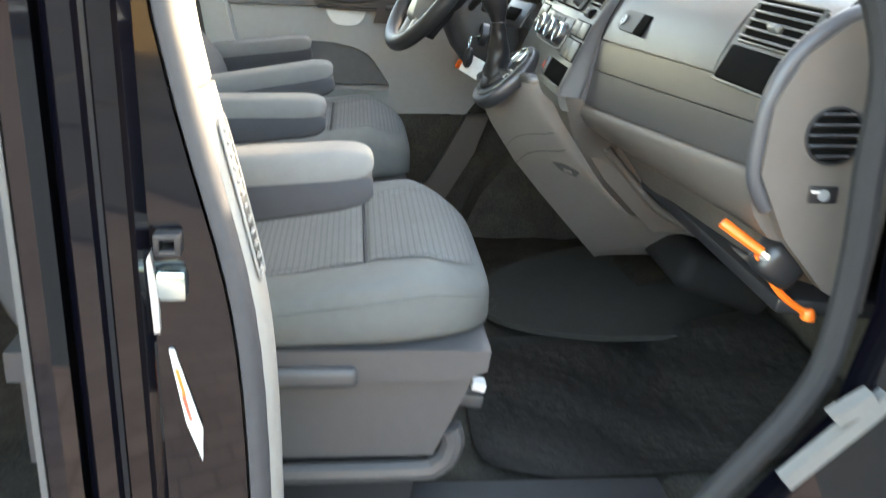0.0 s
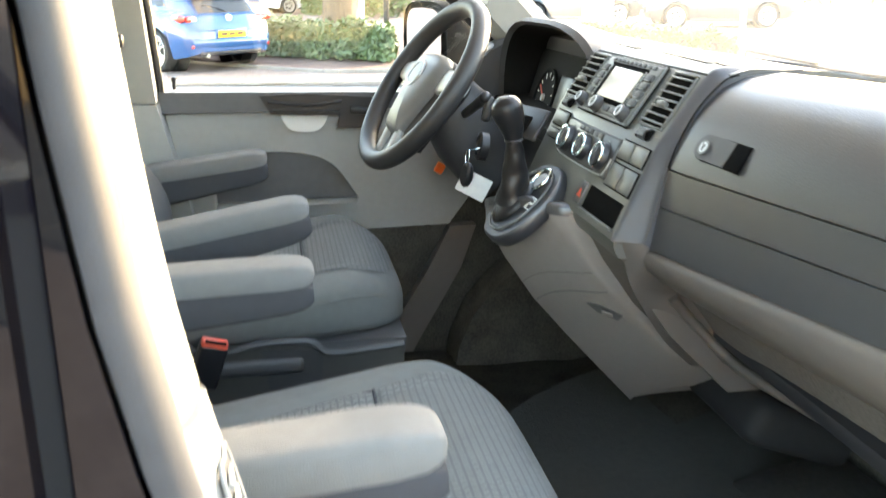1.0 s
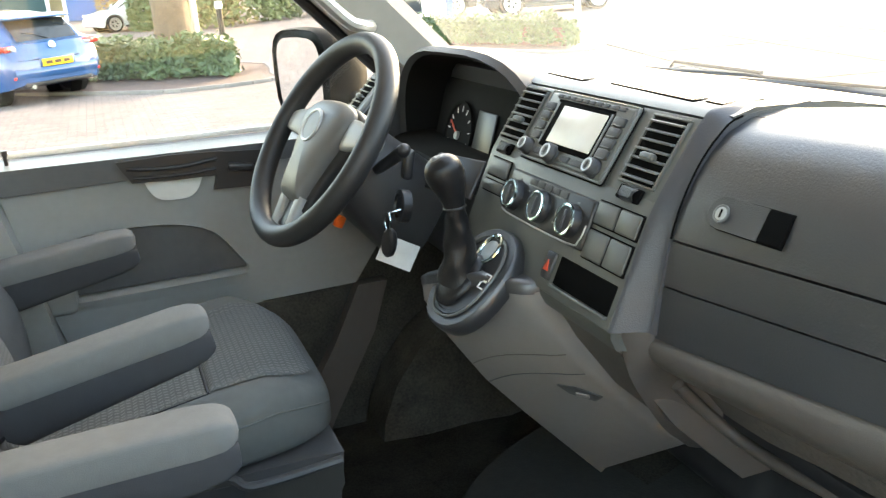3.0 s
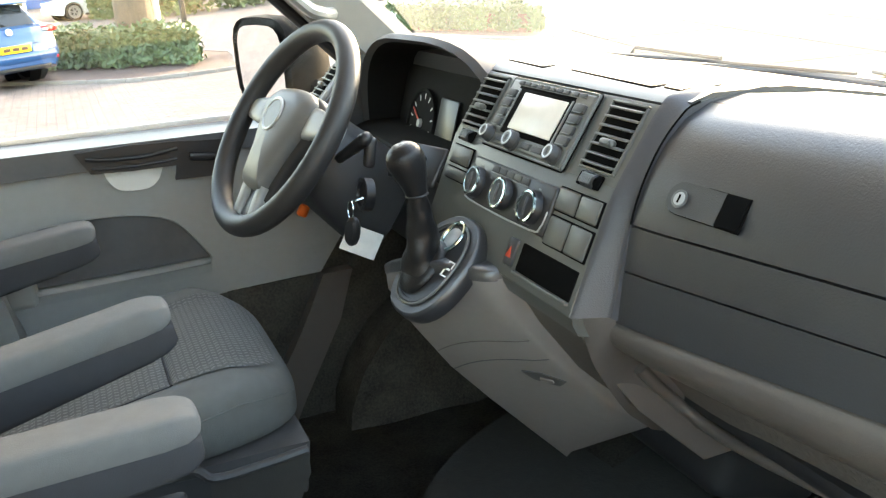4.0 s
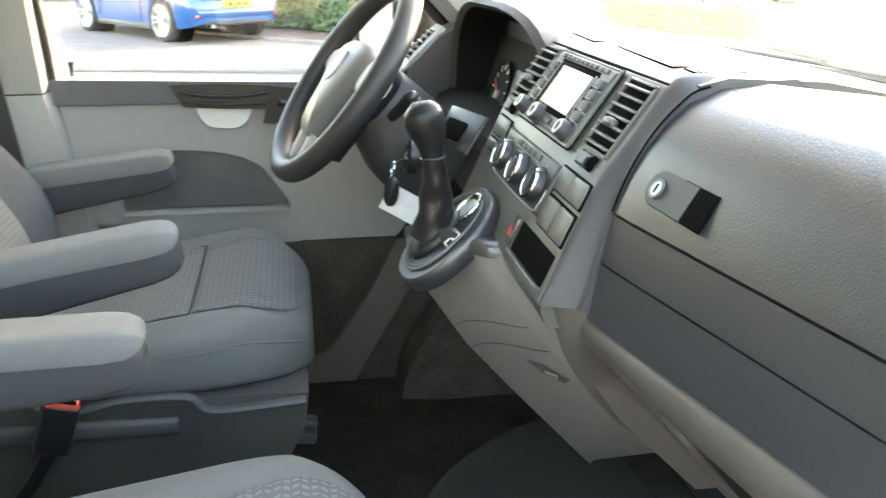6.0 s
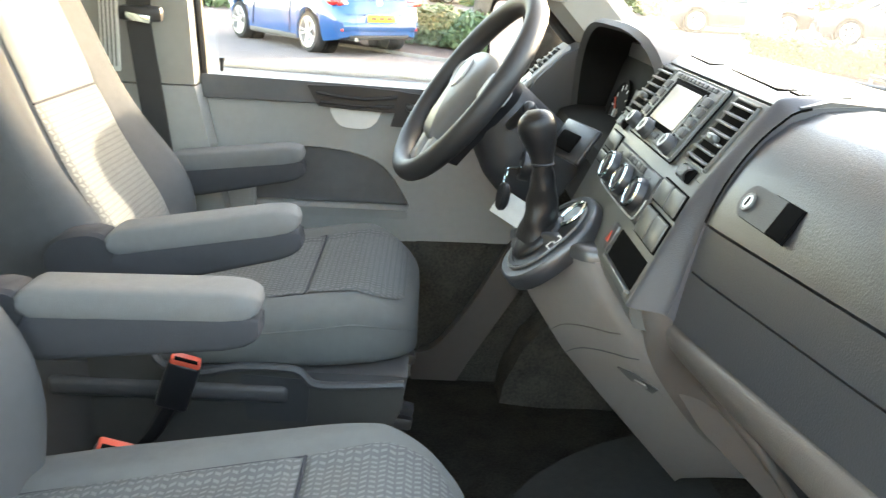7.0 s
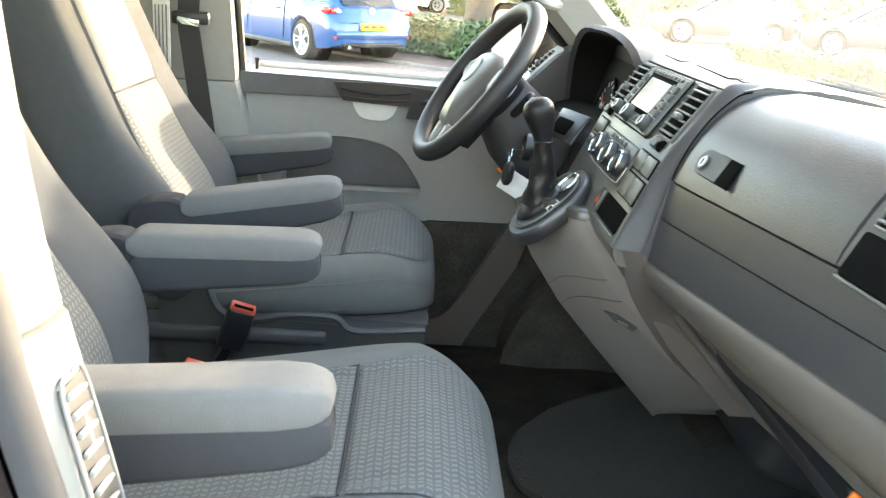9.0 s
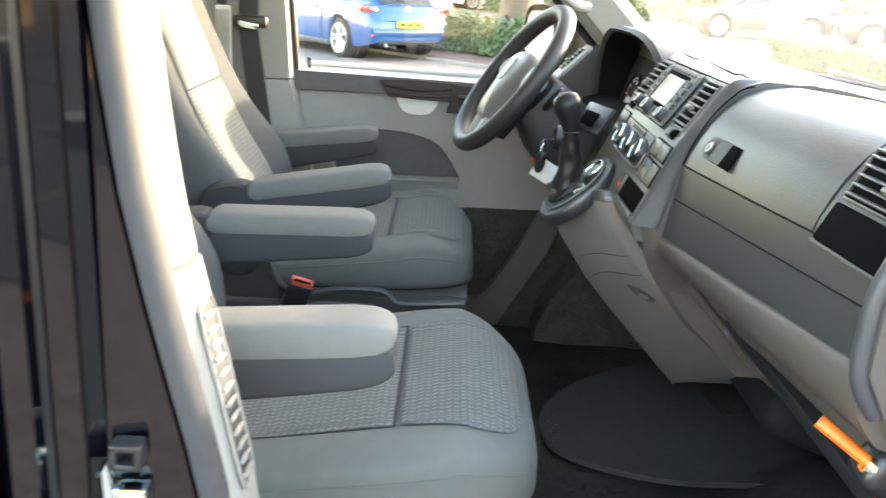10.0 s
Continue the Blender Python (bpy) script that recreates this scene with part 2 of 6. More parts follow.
shell("floor", rbox((4.0, 1.68, 0.06), (-0.65, -0.06, 0.50), 0.0), CARPET, "black carpeted van floor", "floor")
shell("ceiling", rbox((3.35, 1.66, 0.05), (-0.98, -0.06, 1.88), 0.01), HEADLINER, "pale grey cloth headliner", "ceiling")
shell("roof", rbox((3.5, 1.84, 0.04), (-0.98, -0.06, 1.935), 0.02), PAINT, "black painted van roof", "roof")
shell("firewall", rbox((0.05, 1.7, 0.75), (1.33, -0.06, 0.86), 0.0), CARPET, "black carpeted footwell front wall", "wall")
# Rear wall and window are unseen, added to bounce and admit light.
shell("wall_rear", rbox((0.06, 1.7, 0.72), (-2.62, -0.06, 0.85), 0.0), DOORGREY, "unseen grey rear panels, added to close the cabin", "wall")
rearw = thing("window_3", "unseen tinted rear window, added to admit light", "window", kind="structure")
part("pane", rbox((0.006, 1.6, 0.64), (-2.62, -0.06, 1.53), 0.0), GREENGLASS, rearw).visible_shadow = False
for nm, yc, sgn, x1 in (("wall_left", 0.80, 1, -0.2), ("wall_right", -0.93, -1, -0.24)):
    shell(nm, rbox((x1 + 2.6, 0.08, 0.72), ((x1 - 2.6) / 2, yc, 0.85), 0.0), DOORGREY, "grey side trim of the rear cabin", "wall")
    w = thing("window_" + ("1" if sgn > 0 else "2"), "dark green tinted rear side window", "window", kind="structure")
    part("pane", rbox((x1 + 2.53, 0.006, 0.64), ((x1 - 2.55) / 2, yc + 0.02 * sgn, 1.53), 0.0), GREENGLASS, w).visible_shadow = False
    part("window_frame", rbox((0.08, 0.09, 0.66), (-2.55, yc, 1.53), 0.0), DARKDOOR, w)
    part("window_frame", rbox((0.07, 0.05, 0.66), (x1 - 0.08, yc - 0.06 * sgn, 1.53), 0.01), BLACK, w)

# left B pillar: pale upper trim, grey lower trim
pillar = thing("pillar_trim", "pale grey door pillar trim with belt slot", "pillar", kind="structure")
part("upper_trim", prism([(-0.20, 1.19), (0.045, 1.19), (0.005, 1.86), (-0.22, 1.86)], 0.675, 0.78, r=0.012), CREAM, pillar)
part("lower_trim", prism([(-0.20, 0.53), (0.16, 0.53), (0.10, 0.95), (0.045, 1.187), (-0.20, 1.187)], 0.672, 0.78, r=0.012), DOORGREY, pillar, "mid grey lower pillar trim")
part("slot_panel", rbox((0.038, 0.006, 0.15), (-0.118, 0.673, 1.285), 0.003), WHITE, pillar, "ribbed pale slot cover")
for i in range(4):
    part("rib", rbox((0.003, 0.006, 0.13), (-0.130 + 0.008 * i, 0.669, 1.285), 0.001), CREAM, pillar)
part("slot", rbox((0.024, 0.006, 0.01), (-0.12, 0.672, 1.368), 0.002), BLACK, pillar)
part("window_seal", tube([(0.052, 0.735, 1.2), (0.04, 0.725, 1.4), (0.012, 0.71, 1.85)], 0.008), BLACK, pillar)

belt = thing("seat_belt", "black seat belt with height guide on the pillar", "seat belt", at=(0.03, 0, -0.026))
part("webbing", prism([(-0.085, 1.70), (-0.040, 1.70), (-0.058, 1.34), (-0.01, 0.98), (0.01, 0.62), (-0.04, 0.62), (-0.06, 0.98), (-0.105, 1.34)], 0.640, 0.644), BELT, belt)
part("guide_loop", rbox((0.085, 0.022, 0.03), (-0.075, 0.64, 1.352), 0.008), BLACK, belt)
part("guide_clip", rbox((0.05, 0.008, 0.016), (-0.078, 0.626, 1.345), 0.003, rot=(0, 8, 0)), CHROME, belt)

# A pillar on the left, with grab handle
apil = thing("pillar_front", "pale grey windscreen pillar trim", "pillar", kind="structure")
rings = []
for k in range(7):
    t = k / 6
    xl, xr, z, yo = 0.845 - 0.56 * t, 1.00 - 0.56 * t, 1.27 + 0.58 * t, 0.0 - 0.05 * t
    rings.append([(xl, 0.70 + yo, z), (xl + 0.03, 0.675 + yo, z), (xr - 0.04, 0.675 + yo, z + 0.01), (xr, 0.70 + yo, z + 0.01), (xr, 0.76 + yo, z), (xl, 0.76 + yo, z)])
part("trim", loft(rings), CREAM, apil)
part("window_seal", tube([(0.84 - 0.56 * k / 6, 0.745 - 0.05 * k / 6, 1.265 + 0.58 * k / 6) for k in range(7)], 0.013), BLACK, apil)
grab = thing("grab_handle", "grey plastic grab handle on the windscreen pillar", "handle")
part("grip", tube(smoothline([(0.765, 0.662, 1.40), (0.735, 0.622, 1.405), (0.70, 0.615, 1.425), (0.60, 0.60, 1.53), (0.52, 0.595, 1.62), (0.50, 0.63, 1.645)]), 0.013), SILVER, grab)

# right A pillar and sill, seen from the open doorway
sill = thing("door_sill", "black painted door sill with grey rubber seal", "sill", kind="structure")
part("sill_body", prism([(-0.90, 0.40), (-0.90, 0.50), (-0.94, 0.515), (-1.0, 0.47), (-1.02, 0.36), (-0.92, 0.30)], 0.2, 1.2, axis="x", r=0.01), PAINT, sill)
part("seal", tube(smoothline([(0.30, -0.905, 0.545), (0.60, -0.905, 0.55), (0.735, -0.905, 0.60), (0.80, -0.905, 0.72), (0.91, -0.905, 0.88), (0.935, -0.905, 1.0), (0.932, -0.905, 1.15), (0.918, -0.905, 1.30), (0.82, -0.89, 1.45), (0.50, -0.86, 1.78)], 5), 0.017, 10), SEAL, sill)
part("front_post", prism([(0.745, 0.50), (0.83, 0.72), (0.94, 0.87), (0.965, 1.0), (0.96, 1.15), (0.945, 1.33), (0.55, 1.75), (0.6, 1.82), (1.03, 1.38), (1.35, 1.3), (1.35, 0.45)], -0.965, -0.915, r=0.008), PAINT, sill)
part("hinge_strip", prism([(0.855, 0.821), (0.867, 0.808), (0.968, 0.912), (0.956, 0.927)], -0.985, -0.967, r=0.003), SLATGREY, sill, "worn grey metal strip")
part("hinge_hook", prism([(0.897, 0.900), (0.908, 0.889), (0.948, 0.913), (0.938, 0.929)], -0.987, -0.967, r=0.003), SLATGREY, sill, "worn grey metal hook")
part("entry_trim", rbox((0.66, 0.33, 0.02), (0.55, -0.735, 0.538), 0.008), BASEGREY, sill, "scuffed grey plastic entry trim")

# passenger's door, swung open ahead of the doorway
odoor = thing("door_2", "open passenger door swung forward on its hinges", "door", kind="structure", at=(1.09, -1.0, 0), rot=(0, 0, -72))
part("outer_skin", prism([(0.0, 0.42), (0.98, 0.42), (1.0, 1.18), (0.0, 1.18)], 0.06, 0.10, r=0.01), PAINT, odoor, "black outer door skin")
part("trim_panel", prism([(0.02, 0.46), (0.94, 0.46), (0.96, 1.15), (0.02, 1.15)], -0.02, 0.058, r=0.02), DOORGREY, odoor)
part("window_sill", prism([(0.02, 1.153), (0.97, 1.153), (0.97, 1.20), (0.02, 1.20)], -0.03, 0.09, r=0.01), DARKDOOR, odoor)
part("window_frame", tube(smoothline([(0.0, 0.05, 1.19), (0.10, 0.05, 1.34), (0.52, 0.04, 1.80), (0.72, 0.03, 1.84), (0.95, 0.03, 1.83), (0.985, 0.04, 1.6), (0.99, 0.05, 1.19)], 4), 0.025, 8), BLACK, odoor)
part("pane", prism([(0.06, 1.20), (0.96, 1.20), (0.95, 1.80), (0.55, 1.80), (0.12, 1.33)], 0.046, 0.050), CLEAR, odoor, "clear raised side window").visible_shadow = False

# right B pillar: black painted jamb, rubber seal, pale inner trim with air grille
jamb = thing("door_pillar", "black gloss painted door pillar with striker", "pillar", kind="structure")


def inner(z):
    """How far forward the pillar cover's inner edge stands at a height."""
    return 0.302 - 0.066 / (1 + math.exp(-(z - 1.13) * 14)) - 0.07 * max(z - 1.20, 0)


def edge(z):
    return inner(z) - 0.030


levels = [0.36, 0.6, 0.75, 0.85, 0.92, 0.97, 1.01, 1.05, 1.09, 1.13, 1.17, 1.22, 1.3, 1.4, 1.5, 1.68, 1.85]


def off(d):
    return lambda z: inner(z) + d


def strip(outline, z0=0.36):
    return loft([[(x(z) if callable(x) else x, y, z) for x, y in outline] for z in levels if z >= z0])


part("jamb_panel", strip([(edge, -0.962), (off(-0.085), -0.974), (0.193, -0.977), (0.184, -0.988), (0.176, -0.978), (0.158, -0.986), (0.150, -1.003), (0.134, -1.012), (0.126, -1.006), (0.126, -0.86), (0.19, -0.86), (edge, -0.90)]), PAINT, jamb)
# Added backing that keeps daylight out of the gap behind the jamb.
part("gap_filler", strip([(0.09, -0.985), (0.14, -0.985), (0.14, -0.93), (0.09, -0.93)]), HOLE_TONE, jamb)
part("outer_skin", strip([(0.119, -1.010), (0.108, -1.022), (0.092, -1.024), (0.088, -0.99), (0.090, -0.86), (0.112, -0.86)]), PAINT, jamb)
# Out of view; left only a gap open so daylight stays off the dash.
part("sliding_door", strip([(-0.24, -1.030), (-2.6, -1.025), (-2.6, -0.975), (-0.24, -0.98)]), PAINT, jamb, "unseen black sliding door, set nearly shut against daylight")
part("rear_seal", strip([(0.088, -1.02), (0.080, -1.016), (0.074, -1.0), (0.074, -0.88), (0.088, -0.88)]), BASEGREY, jamb, "grey rubber seal of the rear door opening")
part("gap_rubber", strip([(0.157, -0.989), (0.150, -1.002), (0.147, -0.988), (0.154, -0.98)]), BLACK, jamb)
part("seal", strip([(off(-0.006), -0.944), (off(-0.009), -0.953), (off(-0.014), -0.960), (off(-0.020), -0.963), (off(-0.0265), -0.962), (off(-0.0285), -0.955), (off(-0.025), -0.93), (off(-0.012), -0.93)]), JAMBSEAL, jamb, "grey rubber door seal", smooth=60)
part("striker_plate", prism([(0.1925, 1.005), (0.198, 1.005), (0.199, 1.05), (0.194, 1.088), (0.190, 1.08)], -0.984, -0.974, r=0.003), SILVER, jamb, "steel striker plate")
part("striker_bar", rbox((0.028, 0.02, 0.030), (0.213, -0.982, 1.056), 0.005), CHROME, jamb, "steel striker bar")
bm = rbox((0.024, 0.02, 0.006), (0.211, -0.982, 1.105), 0.002)
rbox((0.024, 0.02, 0.006), (0.211, -0.982, 1.089), 0.002, bm=bm)
rbox((0.006, 0.02, 0.021), (0.202, -0.982, 1.097), 0.002, bm=bm)
rbox((0.006, 0.02, 0.021), (0.221, -0.982, 1.097), 0.002, bm=bm)
part("latch_loop", bm, BLACK, jamb, "black plastic latch loop")
sticker = part("sticker", prism([(0.204, 0.985), (0.209, 0.985), (0.232, 0.895), (0.230, 0.86), (0.216, 0.905)], -0.9800, -0.9775), WHITE, jamb, "worn white sticker with faded print")
for i, c in enumerate((ORANGE, RED)):
    part("print_bar", prism([(0.208 + 0.005 * i, 0.965 - 0.03 * i), (0.212 + 0.005 * i, 0.965 - 0.03 * i), (0.218 + 0.005 * i, 0.935 - 0.03 * i), (0.215 + 0.005 * i, 0.935 - 0.03 * i)], -0.9810, -0.9802), c, jamb)

trim = thing("pillar_cover", "pale cream pillar cover with air grille", "pillar", kind="structure")


def cover(z0, z1, d=0.0):
    zs = [z0 + (z1 - z0) * i / 14 for i in range(15)]

    return loft([[(inner(z) - 0.004 + d, -0.888, z), (inner(z) + d, -0.894, z), (inner(z) + 0.0005 + d, -0.912, z), (inner(z) - 0.001 + d, -0.930, z), (inner(z) - 0.004 + d, -0.941, z), (inner(z) - 0.010 + d, -0.947, z), (inner(z) - 0.03, -0.94, z), (inner(z) - 0.03, -0.875, z), (inner(z) - 0.016 + d, -0.880, z)] for z in zs])


part("upper_cover", cover(1.238, 1.85), CREAM, trim, smooth=60)
part("lower_cover", cover(0.55, 1.234, 0.002), CREAM, trim, smooth=60)
gy = -0.9165
part("grille_frame", tube(smoothline([(inner(z) + 0.0028, gy + dy, z) for dy, z in ((0.0, 1.201), (-0.018, 1.196), (-0.0205, 1.12), (-0.018, 1.046), (0.0, 1.041), (0.018, 1.046), (0.0205, 1.12), (0.018, 1.196), (0.0, 1.201))], 5), 0.0016, 8), CREAM, trim)
# Dark sheet stands for the shade between the grille bars.
part("grille_panel", loft([[(inner(z) + 0.0005, gy - 0.018, z), (inner(z) + 0.0026, gy - 0.018, z), (inner(z) + 0.0026, gy + 0.018, z), (inner(z) + 0.0005, gy + 0.018, z)] for z in [1.043 + 0.0155 * k for k in range(11)]]), HOOD, trim, "dark panel for the shade in the grille slots")
for i in range(12):
    z = 1.190 - 0.0128 * i
    part("grille_bar", rbox((0.004, 0.036, 0.0046), (inner(z) + 0.0036, gy, z), 0.001, rot=(-14, 22, 0)), CREAM, trim)

# windscreen and its cowl
ws = thing("windscreen", "raked clear windscreen", "window", kind="structure")


def screen(y, t, d=0.0):
    q = (y + 0.06) / 0.82
    return (1.32 - 0.32 * q * q) * (1 - t) + (0.72 - 0.16 * q * q) * t + d, y, 1.27 + 0.60 * t


ys = [-0.86 + 1.6 * k / 12 for k in range(13)]
part("pane", loft([[screen(y, t) for y in ys] for t in (0, 0.25, 0.5, 0.75, 1)], closed=False), VEILED, ws).visible_shadow = False
part("lower_seal", tube([screen(y, 0.0, 0.01) for y in ys], 0.012), BLACK, ws)
cowl = thing("bonnet", "dark painted short van bonnet below the windscreen", "bonnet", kind="structure")
part("cowl_panel", loft([[(screen(y, 0)[0] + d, y, z) for y in ys] for d, z in ((0.01, 1.25), (0.18, 1.21), (0.5, 1.05), (0.62, 0.8), (0.62, 0.4))], closed=False), PAINT, cowl)
for y0, y1, nm in ((-0.10, -0.62, 0), (0.42, -0.06, 1)):
    wp = thing("windscreen_wiper", "black windscreen wiper lying on the screen", "wiper", group="wipers")
    a, b = Vector(screen(y0, 0.035, 0.03)), Vector(screen(y1, 0.02, 0.03))
    part("blade", tube([a, (a + b) / 2 + Vector((0.01, 0, 0)), b], 0.0035, 8), BLACK, wp)
    part("arm", tube([a + Vector((0.10, 0.1, -0.04)), a + Vector((0.03, -0.05, 0.012)), (a + b) / 2 + Vector((0.01, 0, 0.006))], 0.0042, 8), BLACK, wp)

# ---- driver's door ----
door = thing("door_1", "closed driver's door with two-tone grey trim", "door", kind="structure")
Y = 0.735
part("outer_skin", prism([(0.05, 0.42), (0.98, 0.42), (1.0, 1.16), (0.04, 1.20)], 0.86, 0.90, r=0.01), PAINT, door, "black outer door skin")
bowl = [(p.x, p.z) for p in smoothline([(0.151, 0, 0.940), (0.20, 0, 0.932), (0.33, 0, 0.934), (0.46, 0, 0.938), (0.481, 0, 0.946), (0.470, 0, 0.968), (0.436, 0, 1.018), (0.408, 0, 1.040), (0.370, 0, 1.054), (0.316, 0, 1.063), (0.24, 0, 1.066), (0.172, 0, 1.062), (0.155, 0, 1.045), (0.150, 0, 0.99), (0.151, 0, 0.940)], 4)][:-1]
edge_pts = [(0.175, 0.545), (0.50, 0.545), (0.50, 0.868), (0.70, 0.870), (0.76, 0.95), (0.86, 1.155), (0.055, 1.157), (0.085, 1.0), (0.12, 0.85)]
b = bmesh.new()
for loop in (edge_pts, bowl):
    vs = [b.verts.new((x, Y, z)) for x, z in loop]
    for i in range(len(vs)):
        b.edges.new((vs[i - 1], vs[i]))
bmesh.ops.triangle_fill(b, edges=b.edges[:], use_beauty=True, normal=(0, -1, 0))
loft([[(x, y, z) for x, z in edge_pts] for y in (Y, Y + 0.06)], caps=False, bm=b)
bmesh.ops.remove_doubles(b, verts=b.verts[:], dist=0.0001)
part("trim_panel", b, DOORGREY, door)
part("panel_backing", prism(edge_pts, Y + 0.045, 0.86), DOORGREY, door)


def sunk(k, lift, y):
    """The bowl's outline drawn in by k, its lower edge lifted."""
    cx, cz = 0.31, 1.0
    return [(cx + (x - cx) * (1 - k), y, max(cz + (z - cz) * (1 - k), 0.934 + lift)) for x, z in bowl]


part("bowl_rim", loft([sunk(-0.012, -0.004, Y + 0.001), sunk(-0.006, -0.002, Y - 0.0035), sunk(0.008, 0.001, Y - 0.0025), sunk(0.02, 0.003, Y + 0.004)], caps=False), DOORGREY, door, smooth=60)
part("arm_recess", loft([sunk(0.018, 0.014, Y + 0.006), sunk(0.028, 0.016, Y + 0.020), sunk(0.05, 0.018, Y + 0.034), sunk(0.4, 0.02, Y + 0.036)], caps=True), DARKDOOR, door, "dark recessed arm rest bowl", smooth=60)
part("arm_ledge", loft([[(x, Y - 0.002, 0.930), (x, Y - 0.004, 0.935), (x, Y + 0.002, 0.9395), (x, Y + 0.030, 0.950), (x, Y + 0.030, 0.936), (x, Y, 0.915)] for x in (0.150, 0.16, 0.30, 0.465, 0.478)]), DOORGREY, door, "pale ledge below the bowl")
part("pull_block", rbox((0.066, 0.03, 0.075), (0.118, Y - 0.004, 0.955), 0.012, 3), DOORGREY, door)
part("window_sill", prism([(0.050, 1.160), (0.87, 1.158), (0.88, 1.188), (0.045, 1.208)], Y - 0.012, 0.86, r=0.01), DARKDOOR, door, "dark grey upper door trim")
part("glass_seal", rbox((0.8, 0.02, 0.012), (0.46, 0.872, 1.204), 0.004, rot=(0, 1.2, 0)), WHITE, door, "pale window channel")
part("pane", prism([(0.06, 1.20), (0.85, 1.18), (0.84, 1.30), (0.30, 1.84), (0.02, 1.84)], 0.82, 0.824), CLEAR, door, "clear raised side window").visible_shadow = False
part("lock_pin", lathe([(0.004, 0), (0.004, 0.018), (0.006, 0.022), (0.006, 0.03), (0, 0.031)], 10), BLACK, door, "black lock pin", at=pose(0.075, 0.785, 1.205))
part("lower_pocket", prism([(0.14, 0.60), (0.51, 0.60), (0.52, 0.63), (0.655, 0.868), (0.14, 0.862)], Y - 0.006, Y + 0.01, r=0.004), CARPET, door, "black carpeted door pocket")
kick_in = [(p.x, p.z) for p in smoothline([(0.700, 0, 0.868), (0.676, 0, 0.820), (0.634, 0, 0.742), (0.592, 0, 0.676), (0.560, 0, 0.634), (0.535, 0, 0.616), (0.502, 0, 0.610)], 4)]
kick_out = [(0.502, 0.545), (0.604, 0.545), (0.628, 0.590), (0.662, 0.648), (0.727, 0.760), (0.765, 0.868)]
# Door's own grey, set darker for the shade low in the footwell.
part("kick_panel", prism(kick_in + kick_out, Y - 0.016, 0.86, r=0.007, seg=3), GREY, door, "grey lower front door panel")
shell("wall_footwell", rbox((0.85, 0.04, 0.66), (0.93, 0.775, 0.83), 0.0), CARPET, "black carpeted side of the driver's footwell", "wall")
hand = part("pull_handle", prism([(0.264, 1.196), (0.272, 1.180), (0.287, 1.154), (0.36, 1.149), (0.446, 1.147), (0.456, 1.165), (0.462, 1.192), (0.36, 1.198)], Y - 0.020, Y, r=0.006, seg=3), BLACK, door, "black inside pull handle")
part("grip_ridge", tube(smoothline([(0.282, Y - 0.020, 1.183), (0.33, Y - 0.023, 1.176), (0.39, Y - 0.023, 1.174), (0.448, Y - 0.020, 1.180)], 4), 0.0042, 8), BLACK, hand)
part("grip_ridge", tube(smoothline([(0.290, Y - 0.020, 1.163), (0.34, Y - 0.022, 1.159), (0.40, Y - 0.022, 1.158), (0.444, Y - 0.020, 1.160)], 4), 0.0034, 8), BLACK, hand)
part("scoop", prism([(p.x, p.z) for p in smoothline([(0.308, 0, 1.156), (0.314, 0, 1.136), (0.328, 0, 1.117), (0.350, 0, 1.110), (0.385, 0, 1.110), (0.404, 0, 1.122), (0.414, 0, 1.140), (0.420, 0, 1.156)], 3)], Y - 0.010, Y + 0.01, r=0.004), SCOOP, door, "pale finger scoop below the handle")
rel = part("latch_cup", prism([(0.436, 1.118), (0.456, 1.190), (0.535, 1.184), (0.525, 1.114)], Y - 0.014, Y + 0.0, r=0.010, seg=3), BLACK, door, "dark door release cup")
part("release_lever", rbox((0.05, 0.012, 0.016), (0.492, Y - 0.017, 1.156), 0.005, rot=(0, 10, 0)), BLACK, rel)
part("lamp", rbox((0.022, 0.015, 0.026), (0.676, Y - 0.012, 1.012), 0.005, rot=(0, 30, 0)), ORANGE, door, "small orange warning reflector")

mir = thing("door_mirror", "black housed exterior door mirror", "mirror")
mm = basis((0.715, 1.01, 1.285), (0.30, -0.95, 0), (0.0, 0.0, 1.0))
part("housing", loft([[(w * 0.125 * se(math.cos(a), 0.55) + 0.01 * (1 - w), h * 0.105 * se(math.sin(a), 0.55), d) for a in [2 * math.pi * k / 20 for k in range(20)]] for d, w, h in ((0.02, 0.97, 0.97), (0.028, 1.0, 1.0), (0.0, 1.04, 1.03), (-0.05, 0.95, 0.92), (-0.10, 0.6, 0.62))]), MATTE, mir, at=mm)
part("glass", prism([(0.098 * se(math.cos(2 * math.pi * k / 20), 0.5), 0.088 * se(math.sin(2 * math.pi * k / 20), 0.5)) for k in range(20)], 0.0285, 0.031, axis="z"), MIRROR, mir, at=mm)
part("foot", tube([(0.75, 0.95, 1.25), (0.80, 0.90, 1.21), (0.84, 0.86, 1.19)], 0.03, 10), MATTE, mir)

# ---- dashboard ----
def sweep(x, y, z):
    """The dash face falls away forwards and its lower lines rise towards the passenger's end."""
    low = min(max((1.21 - z) / 0.12, 0), 1)
    return x + 0.14 * max(-0.30 - y, 0), y, z + max(-0.25 - y, 0) * (0.017 + 0.042 * low)


dash = thing("dashboard", "dark grey van dashboard with light grey lower half", "dashboard")


def facia(face, y0, y1, depth=0.05, r=0.004):
    """A slab behind a face line (x, z), from y0 to y1."""
    back = [(x + depth, z - 0.01) for x, z in reversed(face)]
    return prism(list(face) + back, y0, y1, shift=sweep, r=r)


